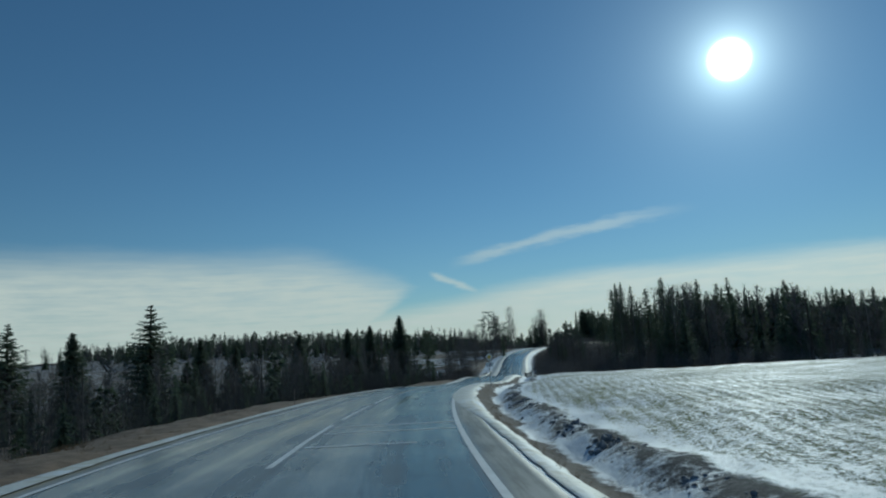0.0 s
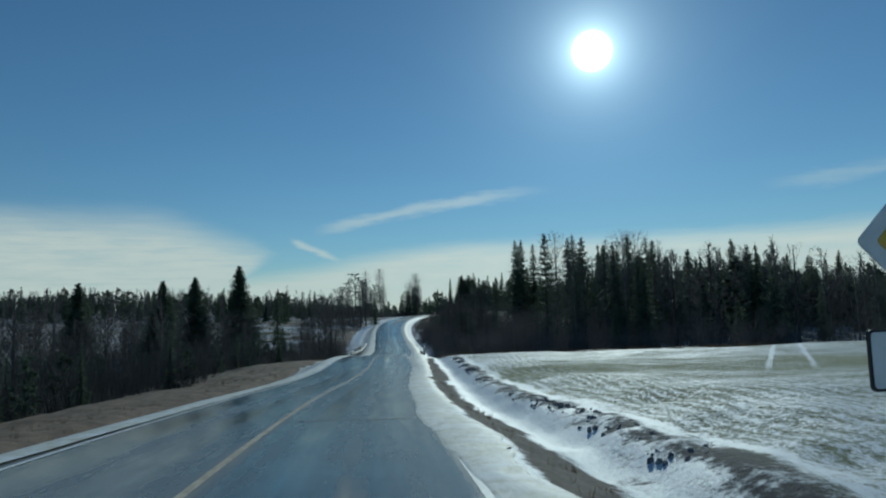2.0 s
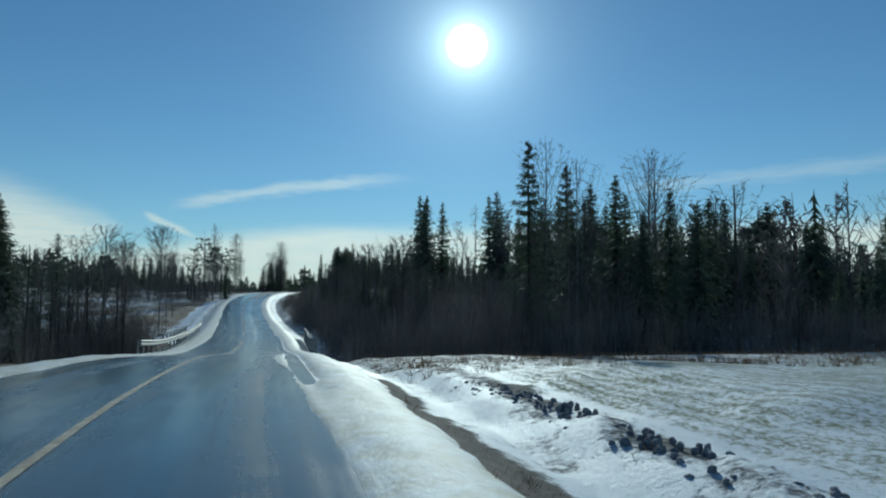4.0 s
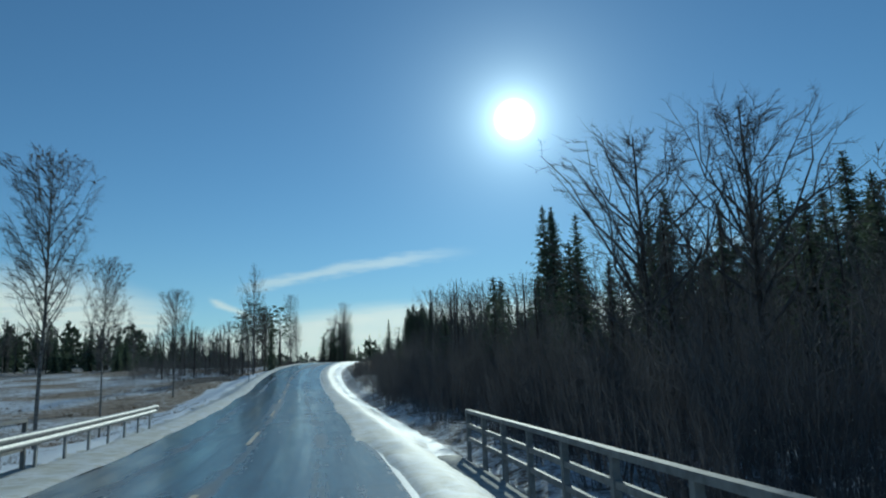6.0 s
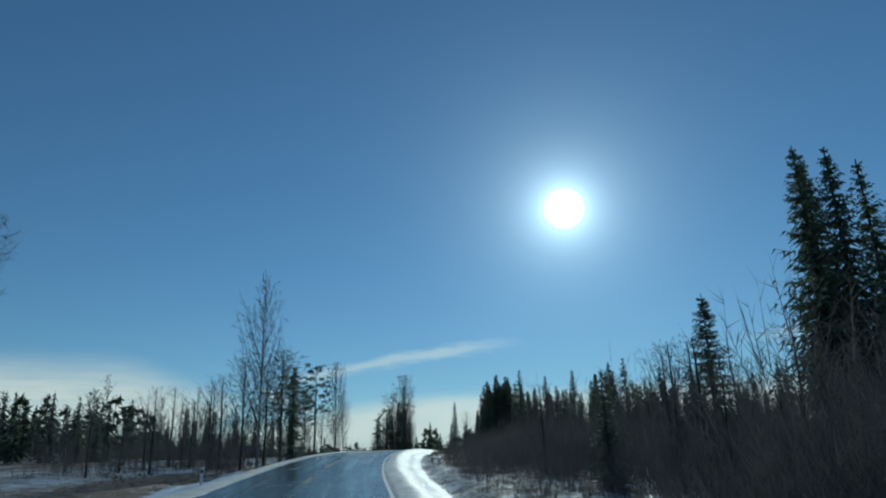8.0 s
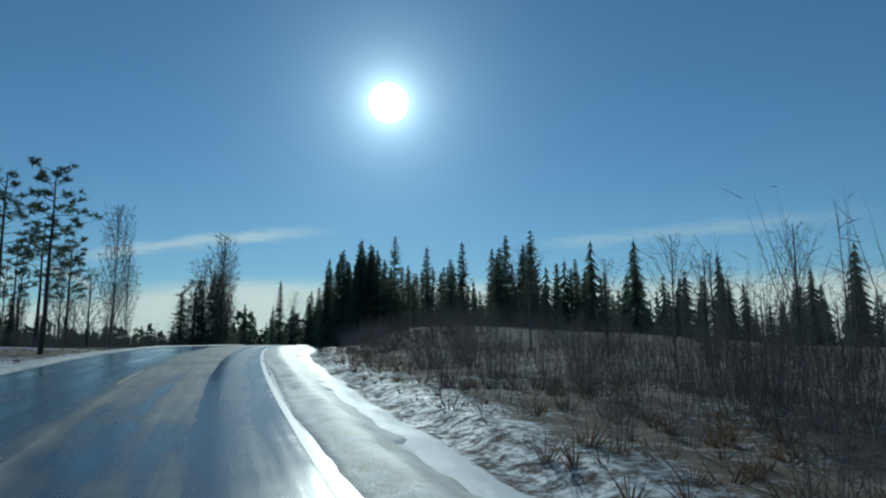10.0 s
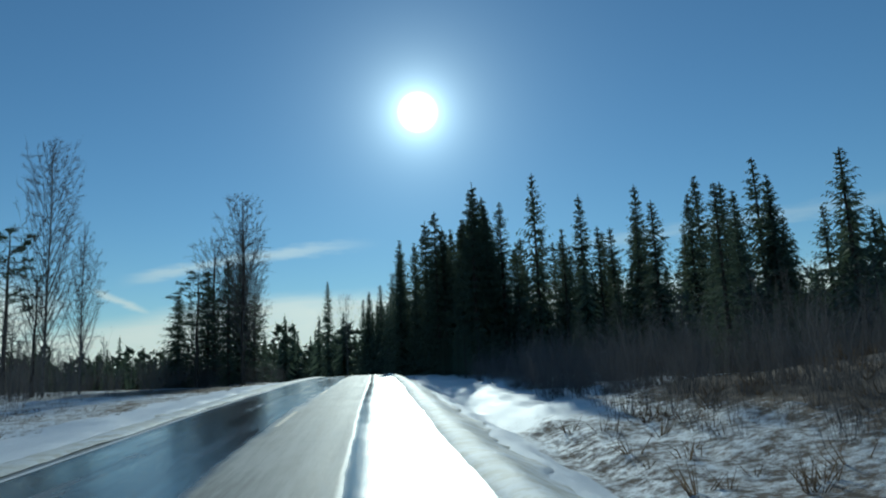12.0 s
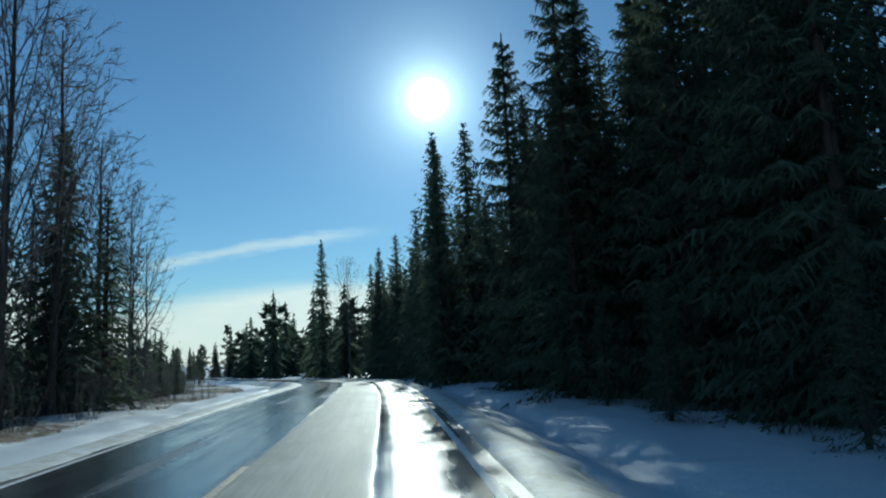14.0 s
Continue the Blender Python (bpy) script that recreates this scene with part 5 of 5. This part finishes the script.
def road_sign():
    x, y, top, base = 3.48, 53.63, 1.02, -1.62
    ob = new("road_sign")
    tagged(ob, "yellow and white priority diamond above a route number plate", "road sign")
    h = top - base
    bm = bmesh.new()
    rod(bm, (0, 0.03, -0.3), (0, 0.03, h), 0.03, 12)
    part("post", bm, STEEL, ob, "galvanised steel post")
    bm = bmesh.new()
    bmesh.ops.create_uvsphere(bm, u_segments=10, v_segments=5, radius=0.034, matrix=pose(0, 0.03, h))
    part("post_cap", bm, SIGN_BLACK, ob)
    zc = 0.80 - base
    bm = bmesh.new()
    sheet(bm, [(a, b_ + zc) for a, b_ in diamond(0.295, 0.03)], -0.012, 0.0)
    dia = part("diamond", bm, SIGN_WHITE, ob, "white diamond board")
    bm = bmesh.new()
    sheet(bm, [(a, b_ + zc) for a, b_ in diamond(0.19, 0.02)], -0.016, -0.0125)
    part("yellow_field", bm, SIGN_YELLOW, dia)
    bm = bmesh.new()
    sheet(bm, [(a, b_ + zc) for a, b_ in diamond(0.285, 0.03)], 0.001, 0.008)
    part("backing", bm, STEEL, dia)
    zp = 0.22 - base
    bm = bmesh.new()
    sheet(bm, [(a, b_ + zp) for a, b_ in rounded(0.57, 0.30, 0.03)], -0.012, 0.0)
    plate = part("number_plate", bm, SIGN_BLACK, ob, "route number plate with dark border")
    bm = bmesh.new()
    sheet(bm, [(a, b_ + zp) for a, b_ in rounded(0.54, 0.27, 0.022)], -0.016, -0.0125)
    part("plate_field", bm, SIGN_WHITE, plate)
    cu = bpy.data.curves.new("digits", "FONT")
    cu.body, cu.size, cu.align_x, cu.align_y, cu.extrude = "128", 0.25, "CENTER", "CENTER", 0.0015
    tmp = bpy.data.objects.new("digits", cu)
    scene.collection.objects.link(tmp)
    bpy.context.view_layer.update()
    me = bpy.data.meshes.new_from_object(tmp.evaluated_get(bpy.context.evaluated_depsgraph_get()))
    bpy.data.objects.remove(tmp)
    me.materials.clear()
    me.materials.append(SIGN_BLACK)
    dg = new("digits", me)
    dg.parent = plate
    dg.matrix_local = pose(0, -0.019, zp, 90, 0, 0)
    for z in (zc + 0.12, zc - 0.14, zp + 0.06, zp - 0.08):
        bm = bmesh.new()
        box(bm, 0, 0.03, z, 0.085, 0.075, 0.03, 0, 0.004)
        part("clamp", bm, STEEL, ob)
    ob.matrix_world = pose(x, y, base, 0, 0, -3)


road_sign()


def along(s, d):
    x, y = (float(v) for v in at(np.array(float(s)), np.array(float(d))))
    tx, ty = (float(v) for v in tangent(np.array(float(s))))
    return x, y, math.degrees(math.atan2(ty, tx)) - 90


def railing(s0, s1, d0, d1, top, label):
    """Bridge railing: square posts, top rail and two lower rails, on a kerb beam."""
    ob = new("bridge_railing")
    tagged(ob, label, "railing", "bridge railings")
    n = int(round((s1 - s0) / 1.9))
    ss = [s0 + (s1 - s0) * i / n for i in range(n + 1)]
    pts = []
    for s in ss:
        x, y, turn = along(s, d0 + (d1 - d0) * (s - s0) / (s1 - s0))
        z = float(road_z(np.array(s)))
        pts.append((x, y, z))
        bm = bmesh.new()
        box(bm, x, y, z + top - 0.62, 0.10, 0.10, 1.2, turn, 0.008)
        part("post", bm, RAILING, ob)
    for h, w, tall in ((top, 0.12, 0.08), (top - 0.34, 0.06, 0.09), (top - 0.66, 0.06, 0.09)):
        for p, q in zip(pts, pts[1:]):
            bm = bmesh.new()
            a, b_ = Vector(p) + Vector((0, 0, h)), Vector(q) + Vector((0, 0, h))
            m = Matrix.Translation((a + b_) / 2) @ (b_ - a).to_track_quat("Y", "Z").to_matrix().to_4x4() @ Matrix.Diagonal((w, (b_ - a).length + 0.02, tall, 1))
            bmesh.ops.create_cube(bm, size=1.0, matrix=m)
            part("rail", bm, RAILING, ob)


def kerb_beam(s0, s1, d):
    ss = np.arange(s0, s1 + 0.1, 1.0)
    prof = [(-0.28, -0.9), (-0.28, -0.24), (-0.24, -0.20), (0.24, -0.20), (0.28, -0.24), (0.28, -0.9)]
    D = np.array([d + p[0] for p in prof])
    H = np.array([p[1] for p in prof])
    me, *_ = strip("bridge_kerb", ss, D, lambda S, DD: road_z(S) + H[None] + 0 * S, CONCRETE)
    ob = tagged(new("bridge_kerb", me), "weathered concrete kerb beam at the bridge's edge", "bridge kerb", "bridge kerbs", "structure")
    sol = ob.modifiers.new("thick", "SOLIDIFY")
    sol.thickness = 0.05


def guardrail(s0, s1, d, label):
    """Steel crash barrier: a folded beam on posts."""
    ob = new("guardrail")
    tagged(ob, label, "guardrail")
    side = 1 if d < 0 else -1
    prof = [(0.00, 0.42), (0.075, 0.46), (0.08, 0.52), (0.01, 0.565), (0.01, 0.595), (0.08, 0.64), (0.075, 0.70), (0.00, 0.74)]
    ss = np.arange(s0, s1 + 0.1, 1.0)
    D = np.array([d + side * p[0] for p in prof])
    Hh = np.array([p[1] for p in prof])
    me, *_ = strip("beam", ss, D, lambda S, DD: road_z(S) + Hh[None] + 0 * S - 0.55 * smooth(S, s1 - 3, s1) * 0, STEEL)
    beam = new("beam", me)
    beam.parent = ob
    sol = beam.modifiers.new("thick", "SOLIDIFY")
    sol.thickness = 0.006
    s = s0 + 0.5
    while s < s1:
        x, y, turn = along(s, d - side * 0.10)
        z = float(road_z(np.array(s)))
        bm = bmesh.new()
        box(bm, x, y, z + 0.20, 0.06, 0.11, 1.0, turn, 0.005)
        part("post", bm, STEEL, ob)
        s += 2.0
    x, y, turn = along(s1 + 0.1, d)
    z = float(road_z(np.array(float(s1))))
    bm = bmesh.new()
    box(bm, x + 0.03, y, z + 0.58, 0.12, 0.22, 0.30, turn, 0.05)
    part("end_cap", bm, STEEL, ob, "rounded steel end piece")


railing(138.8, 165.6, 4.6, 5.5, 0.76, "grey steel bridge railing beside the thicket")
railing(152.0, 167.0, -5.1, -5.1, 0.94, "grey steel bridge railing beside the meadow")
guardrail(138.0, 179.0, -4.55, "galvanised crash barrier on the bridge approach, snow at its foot")
kerb_beam(140.0, 165.0, 4.85)
kerb_beam(150.0, 168.0, -5.1)


def stake(s, d, h, label):
    x, y, turn = along(s, d)
    z = float(land(np.array(float(s)), np.array(float(d))))
    ob = new("marker_stake")
    tagged(ob, label, "marker stake", "marker stakes")
    bm = bmesh.new()
    rod(bm, (0, 0, -0.3), (0.03, 0, h), 0.02, 8)
    part("pole", bm, WOODPOLE, ob)
    bm = bmesh.new()
    rod(bm, (0.026, 0, h * 0.82), (0.0295, 0, h * 0.97), 0.026, 8)
    part("band", bm, SIGN_BLACK, ob)
    ob.matrix_world = pose(x, y, z, 0, 0, turn)


stake(38.0, -5.6, 1.5, "thin grey snow stake on the verge")


def delineator(s, d, label):
    x, y, turn = along(s, d)
    z = float(land(np.array(float(s)), np.array(float(d))))
    ob = new("delineator_post")
    tagged(ob, label, "delineator post", "delineator posts")
    bm = bmesh.new()
    box(bm, 0, 0, 0.4, 0.12, 0.045, 1.2, 0, 0.015)
    part("body", bm, SIGN_WHITE, ob)
    bm = bmesh.new()
    box(bm, 0, 0, 0.82, 0.124, 0.049, 0.16, 0, 0.004)
    part("band", bm, SIGN_BLACK, ob)
    ob.matrix_world = pose(x, y, z, 0, 0, turn)


delineator(232.0, -4.9, "white delineator post at the bend's snowy edge")
